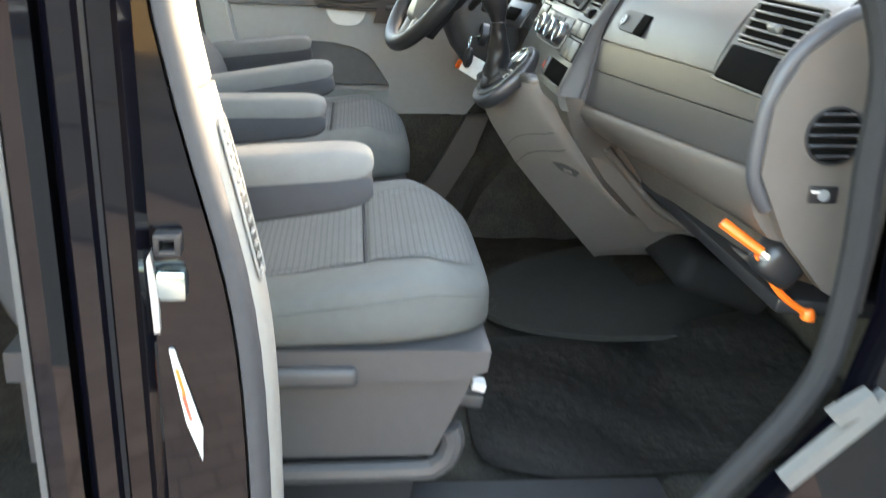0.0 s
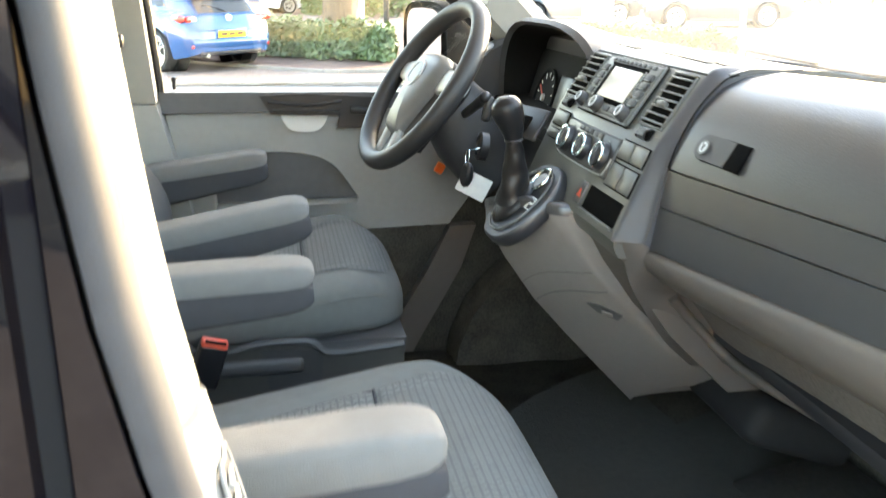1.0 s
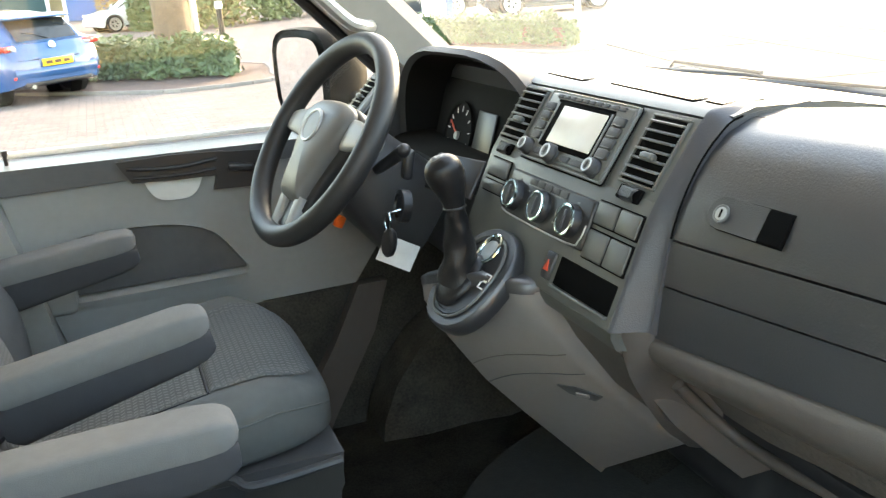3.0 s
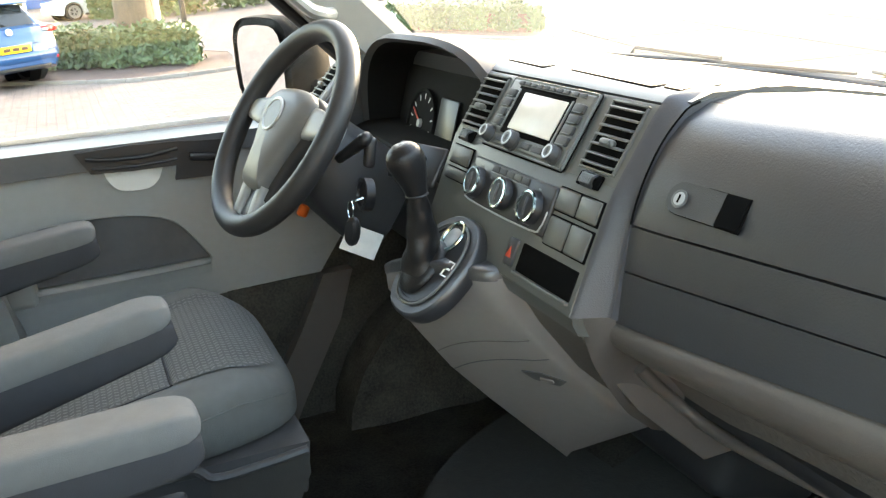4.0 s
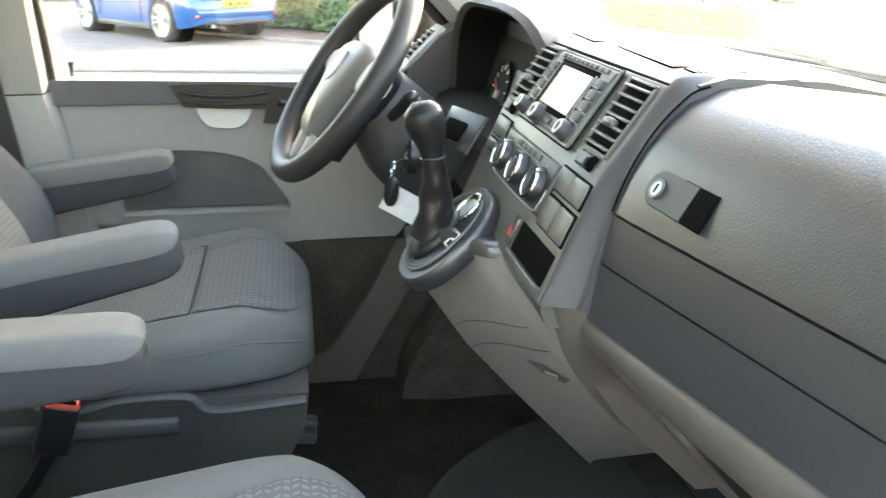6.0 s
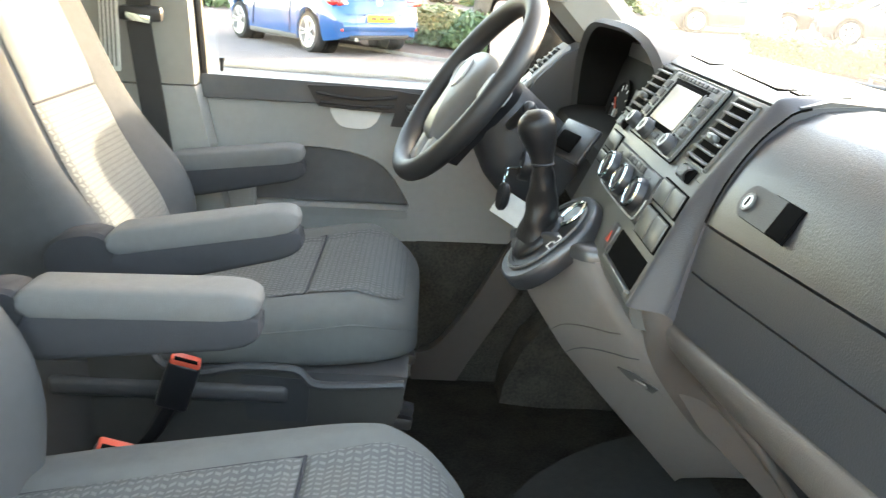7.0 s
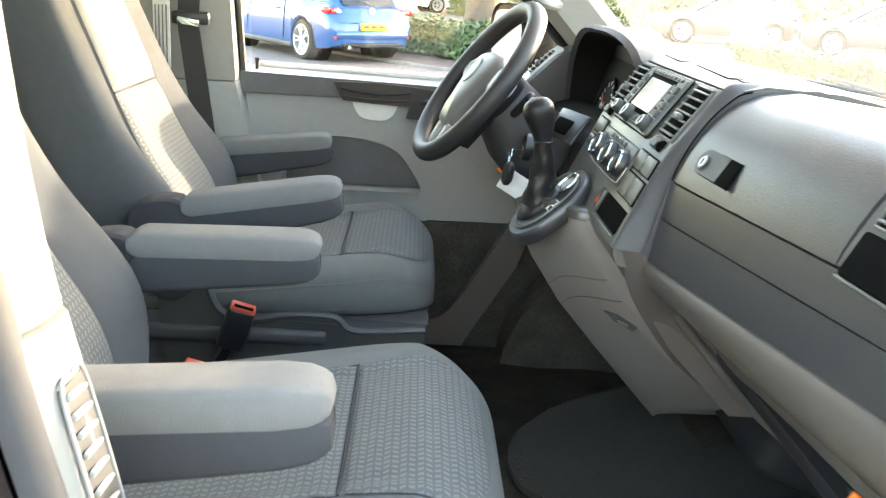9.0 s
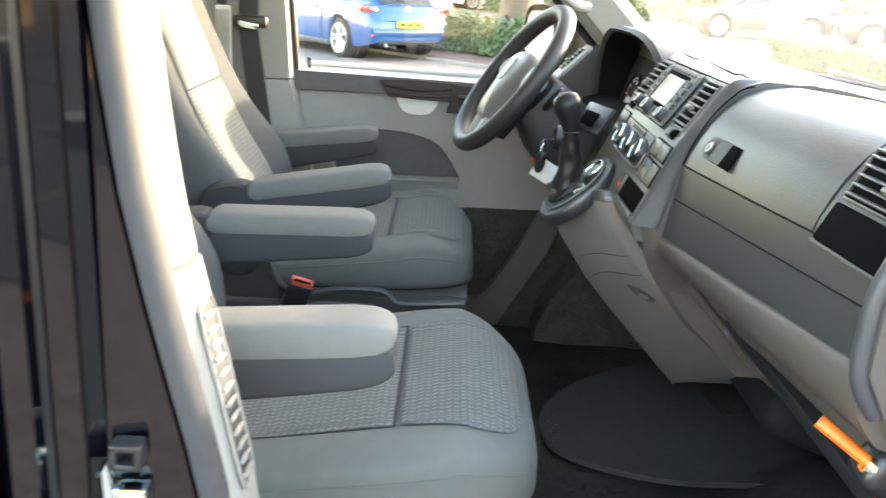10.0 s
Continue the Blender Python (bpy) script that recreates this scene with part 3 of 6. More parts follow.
part("backing", prism([(0.80, 1.09), (0.80, 1.19), (0.83, 1.27), (0.88, 1.315), (1.0, 1.31), (1.28, 1.26), (1.28, 1.1)], -0.80, -0.275, shift=sweep), DASH, dash)
part("lower_band", facia([(0.776, 1.100), (0.7795, 1.125), (0.785, 1.1585)], -0.816, -0.284), DASH, dash)
part("middle_band", facia([(0.7855, 1.1605), (0.790, 1.185), (0.795, 1.208)], -0.816, -0.284), DASH, dash)
face = [(0.7955, 1.211), (0.800, 1.225), (0.810, 1.248), (0.822, 1.27), (0.840, 1.294), (0.862, 1.314), (0.895, 1.327)]
glove = part("glovebox_lid", facia(face, -0.655, -0.2895, 0.03), DASH, dash, "dark grey glovebox lid", smooth=50)
part("top_pad", prism([(0.897, 1.327), (0.94, 1.331), (1.05, 1.318), (1.26, 1.275), (1.26, 1.25), (0.90, 1.29)], -0.80, -0.286, shift=sweep, r=0.004), DASH, dash)
part("top_pad", prism([(0.872, 1.330), (0.90, 1.337), (1.0, 1.332), (1.28, 1.28), (1.28, 1.2), (0.89, 1.26)], -0.2855, 0.70, r=0.004), DASH, dash, "dark grey dash top")
for y, w, x in ((-0.115, 0.20, 0.892), (-0.243, 0.036, 0.892), (0.10, 0.12, 0.892)):
    g = part("demist_grille", rbox((0.024, w, 0.005), (x, y, 1.3362), 0.001, rot=(0, 3, -4)), HOLE_TONE, dash, "black demister grille")
    for k in range(4):
        part("grille_bar", rbox((0.0025, w - 0.006, 0.004), (x - 0.009 + 0.006 * k, y, 1.3373), 0.0005, rot=(0, 3, -4)), DASH, g)

# glovebox lock and pull recess, in the plane of the lid
lid = basis((0.8212, -0.3898, 1.2475), (0.14 * 0.99, -0.99, 0), (0.55, 0.0, 0.835)) @ Matrix.Diagonal((0.91, 0.88, 0.6, 1.0))
bm = prism([(-0.050 + 0.019 * math.cos(a), 0.019 * math.sin(a)) for a in [math.pi / 2 + math.pi * k / 8 for k in range(9)]] + [(0.009, -0.019), (0.009, 0.019)], 0.0, 0.0050, axis="z", r=0.0012)
bm2 = prism([(-0.050 + 0.0198 * math.cos(a), 0.0198 * math.sin(a)) for a in [math.pi / 2 + math.pi * k / 8 for k in range(9)]] + [(0.0415, -0.0198), (0.0415, 0.0198)], -0.002, 0.0026, axis="z")
part("latch_groove", bm2, HOLE_TONE, glove, at=lid)
part("lid_latch", bm, HOOD, glove, "grey latch plate with key lock", at=lid)
lock = part("lid_lock", lathe([(0.0108, 0), (0.0108, 0.0025), (0.0094, 0.0030), (0.0088, 0.0022), (0.0, 0.0022)], 24), SLATGREY, glove, "silver key lock", at=lid @ pose(-0.048, 0, 0.0055))
part("lock_barrel", lathe([(0.0080, 0.0022), (0.0076, 0.0028), (0, 0.0028)], 20), SILVER, lock)
part("key_slot", rbox((0.0026, 0.010, 0.0012), (0, 0, 0.0030), 0.0), HOLE_TONE, lock)
# Slab coloured black for shade; the lid has no hollow here.
part("lid_pull", rbox((0.031, 0.0360, 0.006), (0.0245, 0, 0.0018), 0.0008), HOLE_TONE, glove, "finger recess as a near-black painted patch", at=lid)

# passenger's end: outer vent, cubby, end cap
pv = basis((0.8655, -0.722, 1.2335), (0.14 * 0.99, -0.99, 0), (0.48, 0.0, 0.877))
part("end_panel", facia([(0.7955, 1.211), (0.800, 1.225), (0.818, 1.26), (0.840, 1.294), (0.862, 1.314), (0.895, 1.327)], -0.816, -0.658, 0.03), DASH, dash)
# Flat patch; the slot's inner shade is in its colour.
part("end_cubby", rbox((0.138, 0.046, 0.02), (0.014, -0.004, 0.000), 0.004), HOLE_TONE, dash, "storage slot as a near-black painted patch", at=pv)
part("cubby_lip", rbox((0.146, 0.004, 0.008), (0.014, -0.029, 0.004), 0.002), PANEL, dash, at=pv)
rim_line = smoothline([(0.866, -0.822, 1.085), (0.845, -0.823, 1.120), (0.843, -0.823, 1.165), (0.848, -0.823, 1.212), (0.872, -0.823, 1.264), (0.918, -0.823, 1.302), (0.975, -0.823, 1.320)], 5)
part("end_rim", tube(rim_line, 0.0105, 14), DASH_RIM, dash, "rounded dark rim round the end cap", smooth=60)
cap = [(0.845, 1.130), (0.848, 1.21), (0.876, 1.265), (0.92, 1.300), (0.975, 1.318), (1.0, 1.25), (1.005, 1.12), (1.0, 0.955), (0.945, 0.985), (0.885, 1.052)]
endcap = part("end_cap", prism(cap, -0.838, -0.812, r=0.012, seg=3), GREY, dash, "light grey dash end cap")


def vent(name, m, w, h, n, wheel=None, frame_mat=PANEL, tab=True, label="black slatted air vent with adjuster tab"):
    """An air vent in the plane of m: w wide, h high, n slats."""
    v = thing(name, label, "air vent", group="dashboard air vents")
    v.matrix_basis = m
    # Black block behind the slats takes the place of the duct's shade.
    part("cavity_shade", rbox((w, h, 0.012), (0, 0, -0.0045), 0.002), HOLE_TONE, v)
    f = 0.003
    bm = rbox((w + 2 * f, f, 0.006), (0, h / 2 + f / 2, 0.0), 0.0012)
    rbox((w + 2 * f, f, 0.006), (0, -h / 2 - f / 2, 0.0), 0.0012, bm=bm)
    rbox((f, h, 0.006), (w / 2 + f / 2, 0, 0.0), 0.0012, bm=bm)
    rbox((f, h, 0.006), (-w / 2 - f / 2, 0, 0.0), 0.0012, bm=bm)
    part("frame", bm, frame_mat, v)
    for i in range(n):
        part("slat", rbox((w - 0.002, 0.0026, 0.011), (0, -h / 2 + h * (i + 0.5) / n, 0.0015), 0.001, rot=(24, 0, 0)), SLATGREY, v)
    if tab:
        t = part("tab", rbox((0.024, 0.010, 0.010), (0.004, -0.12 * h, 0.007), 0.004, 3), PANEL, v)
        part("tab_face", rbox((0.018, 0.005, 0.002), (0.004, -0.12 * h, 0.0122), 0.001), SLATGREY, t)
    if wheel:
        part("wheel_well", rbox((0.046, 0.017, 0.004), (0, -h / 2 - 0.014, 0.0015), 0.003), HOLE_TONE, v)
        tw = part("thumb_wheel", moved(lathe([(0.0075, -0.014), (0.009, -0.012), (0.009, 0.012), (0.0075, 0.014)], 18), pose(0, -h / 2 - 0.014, -0.0005, 0, 90, 0)), BLACK, v, "black ribbed thumb wheel")
        for k in range(7):
            part("rib", rbox((0.0012, 0.012, 0.001), (-0.010 + 0.0033 * k, -h / 2 - 0.014, 0.0086), 0.0), SLATGREY, tw)
    return v


vent("air_vent", pv @ pose(0.018, 0.054, 0.009), 0.130, 0.056, 5)
rv = thing("round_vent", "round black slatted side air vent in the end cap", "air vent", group="dashboard air vents")
rm = basis((0.922, -0.8385, 1.176), (1, 0, 0), (0, 0, 1))
rv.matrix_basis = rm
part("ring", lathe([(0.034, 0), (0.034, 0.004), (0.031, 0.004), (0.031, -0.012), (0.0, -0.012)], 28), BLACK, rv)
# Black disc imitates the dark behind the slats.
part("backing", lathe([(0.0315, 0.0012), (0, 0.0012)], 28), HOLE_TONE, rv)
for i in range(5):
    h = -0.024 + 0.012 * i
    part("slat", rbox((2 * math.sqrt(0.031 ** 2 - h * h), 0.0035, 0.008), (0, h, 0.003), 0.001, rot=(-30, 0, 0)), BLACK, rv)
sw = thing("airbag_switch", "small black key switch plate in the end cap", "switch")
sw.matrix_basis = basis((0.921, -0.8385, 1.107), (1, 0, 0), (0, 0, 1))
part("plate", rbox((0.034, 0.020, 0.004), (0, 0, 0.001), 0.001), BLACK, sw)
part("key_barrel", lathe([(0.007, 0.002), (0.007, 0.005), (0.0, 0.005)], 16), SILVER, sw)
part("mark", rbox((0.010, 0.003, 0.001), (-0.010, 0.004, 0.0035), 0.0), WHITE, sw)

# light grey lower dash, tray and lip on the passenger's side
TRAYNET = material("brown_tray_lining", (0.085, 0.074, 0.066), 0.9, bump=1.0, bump_scale=160, vary=0.35, grain=140)
rings = []
for k in range(15):
    y = -0.276 - 0.0385 * k
    q = max(-0.30 - y, 0)
    xt, _, zt = sweep(0.776, y, 1.0985)
    xb, zb = 0.826 + 0.19 * q, 1.038 - 0.022 * q
    h = zt - zb
    face = [(xt + 0.004, zt), (xt - 0.002, zt - 0.06 * h), (xt - 0.004, zt - 0.16 * h), (xt - 0.003, zt - 0.30 * h), (xt + 0.004, zt - 0.50 * h), (xt + 0.016, zt - 0.68 * h), (xt + 0.030, zt - 0.83 * h), (xb, zt - 0.95 * h), (xb + 0.010, zb), (xb + 0.06, zb + 0.004), (xb + 0.09, zt)]
    rings.append([(x, y, z) for x, z in face])
# Bolster takes the darker tone for shade below the dash.
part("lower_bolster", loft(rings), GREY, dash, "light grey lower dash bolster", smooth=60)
def lip(y):
    """The tray's front edge."""
    return 0.924 + 0.03 * max(-0.35 - y, 0), y, 0.917 + 0.11 * max(-0.30 - y, 0)


rings = []
for k in range(14):
    y = -0.232 - 0.040 * k
    q = max(-0.30 - y, 0)
    (xl, _, zl), xb, zb = lip(y), 0.838 + 0.19 * q, 1.042 - 0.022 * q
    rings.append([(xb + 0.002, y, zb), (xb * 0.5 + xl * 0.5 + 0.008, y, zb * 0.5 + zl * 0.5), (xl + 0.008, y, zl + 0.004), (xl + 0.05, y, zl - 0.01), (xb + 0.10, y, zb)])
part("tray", loft(rings), TRAYNET, dash, "dark ribbed knee tray")
part("tray_lip", tube(smoothline([(0.838, -0.236, 1.012), (0.860, -0.231, 0.986), (0.890, -0.229, 0.954), (0.914, -0.236, 0.928), lip(-0.27)] + [lip(-0.33 - 0.06 * k) for k in range(8)], 4), 0.0088, 12, 0.9), GREY, dash, "light grey tray lip")
part("under_panel", rbox((0.42, 1.4, 0.02), (1.12, -0.1, 0.935), 0.004, rot=(0, 4, 0)), BLACK, dash)

# centre stack
LOW = basis((0.740, -0.051, 1.135), (0, -1, 0), (0.42, 0, 0.907))       # heater panel and switches
UPP = basis((0.7905, -0.051, 1.243), (0, -1, 0), (0.58, 0, 0.815))      # radio and vents
part("heater_surround", moved(rbox((0.424, 0.150, 0.06), (0.0, 0.048, -0.030), 0.004), LOW), PANEL, dash, "grey lower centre stack panel")
part("radio_surround", moved(rbox((0.424, 0.104, 0.06), (0.0, 0.0525, -0.030), 0.004), UPP), PANEL, dash, "grey upper centre stack panel")
shoulder = smoothline([(0.731, 0, 1.110), (0.744, 0, 1.14), (0.764, 0, 1.185), (0.788, 0, 1.238), (0.819, 0, 1.284), (0.848, 0, 1.324), (0.875, 0, 1.3385), (0.97, 0, 1.337)], 4)
valley = smoothline([(0.768, 0, 1.110), (0.777, 0, 1.14), (0.787, 0, 1.185), (0.803, 0, 1.238), (0.826, 0, 1.282), (0.853, 0, 1.3135), (0.882, 0, 1.3295), (0.97, 0, 1.3355)], 4)
rows = []
for k in range(11):
    f = k / 10
    s = f * f * (3 - 2 * f)
    rows.append([(a.x + (b.x - a.x) * s, -0.2615 - 0.0255 * f, a.z + (b.z - a.z) * s) for a, b in zip(shoulder, valley)])
rows = [[(x + 0.02, y + 0.001, z - 0.012) for x, y, z in rows[0]]] + rows + [[(x + 0.02, y - 0.0005, z - 0.012) for x, y, z in rows[-1]]]
part("stack_rim", loft(rows, closed=False), DASH_RIM, dash, "rounded dark rim beside the centre stack", smooth=60)
part("lid_seam", tube([(p.x - 0.0004, -0.2882, p.z + 0.0003) for p in valley if p.z > 1.208 and p.x < 0.90], 0.0013, 6), HOLE_TONE, dash)
part("stack_crown", prism([(0.857, 1.328), (0.870, 1.337), (0.93, 1.340), (0.93, 1.30), (0.88, 1.30)], -0.2625, 0.165, r=0.005), PANEL, dash)
part("stack_foot", prism([(0.735, 1.112), (0.735, 1.10), (0.742, 1.085), (0.85, 1.06), (0.85, 1.11)], -0.2615, 0.06, r=0.004), PANEL, dash)
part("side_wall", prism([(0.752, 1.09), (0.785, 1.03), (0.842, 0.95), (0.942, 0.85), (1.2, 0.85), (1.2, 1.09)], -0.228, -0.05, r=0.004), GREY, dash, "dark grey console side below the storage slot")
def band(path, half, deep):
    """A rounded flat band along a path that bends in x and z."""
    pts = smoothline(path, 5)
    rings = []
    for i, p in enumerate(pts):
        w = (pts[min(i + 1, len(pts) - 1)] - pts[max(i - 1, 0)])
        w.y = 0
        w.normalize()
        u = i / (len(pts) - 1)
        hw = half[0] + (half[1] - half[0]) * u
        rings.append([(p.x + w.z * deep * se(math.sin(a), 0.7), p.y + hw * se(math.cos(a), 0.7), p.z - w.x * deep * se(math.sin(a), 0.7)) for a in [2 * math.pi * k / 20 for k in range(20)]])
    return loft(rings)


rib_left = smoothline([(0.746, -0.258, 1.1075), (0.757, -0.253, 1.078), (0.774, -0.245, 1.040), (0.808, -0.224, 0.990), (0.864, -0.182, 0.920), (0.905, -0.152, 0.880), (0.936, -0.130, 0.850)], 5)
rib_right = smoothline([(0.772, -0.283, 1.1085), (0.786, -0.277, 1.075), (0.806, -0.258, 1.045), (0.838, -0.232, 1.008), (0.888, -0.226, 0.955), (0.922, -0.225, 0.918), (0.943, -0.227, 0.894)], 5)
rings = []
for i, (a, b) in enumerate(zip(rib_left, rib_right)):
    lift = 0.011 * math.sin(math.pi * min(i / len(rib_left), 0.75) / 1.5)
    out = Vector((-0.8, -0.25, 0.25)).normalized()
    w = (b - a).length
    ring = []
    for k in range(13):
        u = k / 12
        p = a.lerp(b, u)
        ring.append(p + out * (lift + 0.16 * w * math.sin(math.pi * u) ** 0.8))
    back = [p - out * 0.04 for p in (b, a)]
    rings.append([tuple(v) for v in ring + back])
part("grey_rib", loft(rings), GREY, dash, "rounded light grey rib", smooth=60)

radio = thing("car_radio", "black car radio with blank screen and side buttons", "radio")
radio.matrix_basis = UPP @ pose(0.0, 0.050, 0.001)
part("bezel", rbox((0.218, 0.102, 0.008), (0, 0, 0.002), 0.006, 3), PANEL, radio)
part("edge_line", tube([(0.107 * a, 0.0492 * b, 0.006) for a, b in ((-0.97, -1), (0.97, -1), (1, -0.93), (1, 0.93), (0.97, 1), (-0.97, 1), (-1, 0.93), (-1, -0.93))], 0.0010, 6, closed=True), SLATGREY, radio, "thin pale bezel edge")
part("edge_gap", tube([(0.1095 * a, 0.0512 * b, 0.003) for a, b in ((-0.97, -1), (0.97, -1), (1, -0.93), (1, 0.93), (0.97, 1), (-0.97, 1), (-1, 0.93), (-1, -0.93))], 0.0012, 6, closed=True), HOLE_TONE, radio)
part("face", rbox((0.208, 0.094, 0.008), (0, 0, 0.004), 0.005, 3), PANEL, radio)
for i in range(10):
    part("top_key", rbox((0.0145, 0.0055, 0.003), (-0.076 + 0.0165 * i + (0.006 if i > 7 else 0), 0.0425, 0.0085), 0.001), HOOD, radio)
part("disc_slot", rbox((0.142, 0.0035, 0.002), (-0.004, 0.0365, 0.0083), 0.0005), HOLE_TONE, radio)
part("screen_frame", rbox((0.138, 0.064, 0.004), (0.000, 0.003, 0.0085), 0.003), HOLE_TONE, radio, "gloss black screen surround")
part("screen", rbox((0.110, 0.052, 0.003), (0.005, 0.004, 0.0105), 0.001), SCREEN, radio, "blank screen with sky reflection in its colour")
for s in (-1, 1):
    part("screen_brace", rbox((0.004, 0.060, 0.002), (0.0675 * s, 0.003, 0.0105), 0.0008), SLATGREY, radio)
    for i in range(4):
        key = part("key", rbox((0.024, 0.0115, 0.007), (0.0865 * s, 0.026 - 0.0142 * i, 0.009), 0.002), HOOD, radio)
        part("key_line", rbox((0.020, 0.0012, 0.0005), (0.0865 * s, 0.0205 - 0.0142 * i, 0.0125), 0.0), SLATGREY, key)
for x, r in ((-0.091, 0.0108), (-0.022, 0.0125), (0.085, 0.0112)):
    kn = part("knob", lathe([(r * 1.12, 0), (r * 1.08, 0.004), (r, 0.005), (r * 0.97, 0.012), (r * 0.86, 0.0138), (0, 0.0138)], 26), HOOD, radio, at=pose(x, -0.036, 0.007))
    part("knob_cap", lathe([(r * 0.82, 0.0136), (r * 0.78, 0.0148), (r * 0.62, 0.0148), (r * 0.58, 0.0140)], 24), SILVER, kn, "pale knob ring")
    part("knob_top", lathe([(r * 0.58, 0.0142), (0, 0.0142)], 20), PANEL, kn)
    part("knob_dot", rbox((0.003, 0.008, 0.0006), (0, 0, 0.0150), 0.0), HOOD, kn)
for x, w in ((-0.058, 0.026), (0.012, 0.022), (0.043, 0.026)):
    part("lower_key", rbox((w, 0.0085, 0.004), (x, -0.037, 0.0085), 0.001), HOOD, radio)
part("port", lathe([(0.005, 0.0), (0.005, 0.002), (0.003, 0.002), (0.003, -0.001), (0, -0.001)], 14), BLACK, radio, at=pose(0.064, -0.037, 0.008))
for s in (-1, 1):
    vent("air_vent", UPP @ pose(0.165 * s, 0.056, 0.001), 0.064, 0.080, 7, wheel=True)

clim = thing("climate_control", "heater panel with three rotary knobs", "heater control")
clim.matrix_basis = LOW @ pose(0.002, 0.070, 0.001)
part("panel", rbox((0.225, 0.062, 0.008), (0, 0, 0.001), 0.014, 3), BLACK, clim, "dark panel with chrome edge")
part("edge_trim", tube(smoothline([(-0.10, -0.018, 0.005), (-0.092, -0.029, 0.005), (0.08, -0.029, 0.005), (0.105, -0.02, 0.005), (0.109, 0.0, 0.005)], 4), 0.0013, 6), SILVER, clim)
for i in range(5):
    part("key", rbox((0.019, 0.0085, 0.004), (-0.042 + 0.0205 * i, 0.0235, 0.005), 0.001), HOOD, clim)
part("key_rail", rbox((0.104, 0.0016, 0.003), (-0.001, 0.0180, 0.0055), 0.0005), SLATGREY, clim)
for x, y in ((-0.082, 0.021), (0.078, 0.021), (-0.036, -0.012), (0.036, -0.014), (-0.050, 0.010), (0.052, 0.008)):
    part("mark", rbox((0.006, 0.0022, 0.0006), (x, y, 0.0054), 0.0), SLATGREY, clim)
for x in (-0.082, -0.003, 0.075):
    kn = part("knob", lathe([(0.022, 0), (0.0208, 0.009), (0.0190, 0.012), (0, 0.012)], 28), BLACK, clim, at=pose(x, -0.003, 0.004))
    part("knob_ring", lathe([(0.0202, 0.0105), (0.0197, 0.0130), (0.0170, 0.0132), (0.0165, 0.0115)], 28), CHROME, kn, "chrome knob ring")
    part("pointer", rbox((0.004, 0.024, 0.003), (0, 0, 0.0128), 0.001), DASH_RIM, kn)
for x, y, w, h in ((0.139, 0.090, 0.044, 0.027), (0.185, 0.090, 0.042, 0.027), (0.139, 0.052, 0.044, 0.034), (0.185, 0.052, 0.042, 0.034), (-0.160, 0.092, 0.062, 0.026), (-0.160, 0.064, 0.062, 0.016)):
    part("switch_gap", rbox((w + 0.003, h + 0.003, 0.004), (x, y, 0.0005), 0.001), HOLE_TONE, dash, at=LOW)
    b = part("blank_switch", rbox((w, h, 0.006), (x, y, 0.002), 0.003), PANEL, dash, at=LOW)
hz = thing("hazard_switch", "black hazard switch with red triangle", "switch")
hz.matrix_basis = LOW @ pose(0.056, 0.006, 0.0)
part("button", rbox((0.022, 0.036, 0.006), (0, 0, 0.001), 0.003), DASH, hz)
bm = loft([[(p[0], p[1], z) for p in ((-0.006, -0.007), (0.006, -0.007), (0, 0.007))] for z in (0.003, 0.0052)])
part("triangle", bm, RED, hz, "red warning triangle")
# Patch painted with the slot's shade; set nearly flush.
part("stack_cubby", rbox((0.128, 0.036, 0.02), (0.140, 0.006, -0.0085), 0.002), HOLE_TONE, dash, "storage slot as a near-black painted patch", at=LOW)
part("cubby_rim", rbox((0.128, 0.004, 0.008), (0.140, -0.014, 0.002), 0.001), PANEL, dash, at=LOW)

# grey console nose under the gear lever
cons = thing("gear_console", "light grey console nose carrying the gear lever", "console")
LEFT = [(0.640, 0.092, 1.085), (0.642, 0.095, 1.05), (0.675, 0.100, 0.985), (0.732, 0.106, 0.900), (0.800, 0.118, 0.820), (0.870, 0.126, 0.742), (0.940, 0.130, 0.665)]
RIGHT = [(0.712, -0.084, 1.112), (0.722, -0.085, 1.085), (0.751, -0.084, 1.034), (0.795, -0.083, 0.975), (0.848, -0.080, 0.918), (0.900, -0.076, 0.865), (0.950, -0.070, 0.825)]


def nose(a, b, d=0.0):
    a, b = Vector(a), Vector(b)
    ring = [(1.28, a.y + 0.02, a.z), (a.x + 0.05, a.y + 0.016, a.z), (a.x + 0.012, a.y + 0.010, a.z)]
    for k in range(9):
        u = k / 8
        p = a.lerp(b, u)
        s = 0.018 * math.sin(math.pi * min(u * 1.1, 1)) + d
        ring.append((p.x - 0.8 * s, p.y, p.z + 0.6 * s))
    return ring + [(b.x + 0.012, b.y - 0.006, b.z), (1.28, b.y - 0.01, b.z)]


part("body", loft([nose(a, b) for a, b in zip(LEFT, RIGHT)]), CONSOLE, cons, smooth=60)
part("upper_seam", tube(nose((0.738, 0.107, 0.893), (0.800, -0.083, 0.970), 0.0004)[3:12], 0.0011, 6), DASH_RIM, cons)
part("bend_seam", tube(nose((0.712, 0.104, 0.930), (0.772, -0.083, 1.004), 0.0004)[3:12], 0.0008, 6), GREY, cons)
hollow = basis((0.816, -0.041, 0.9195), (0.75, -0.64, -0.25), (-0.268, -0.61, 0.764))
catch = part("catch", prism([(-0.036, 0.003), (-0.008, 0.014), (0.030, 0.011), (0.021, -0.011), (-0.016, -0.013)], -0.006, 0.0012, axis="z", r=0.002), BASEGREY, cons, "dark recessed lid catch", at=hollow)
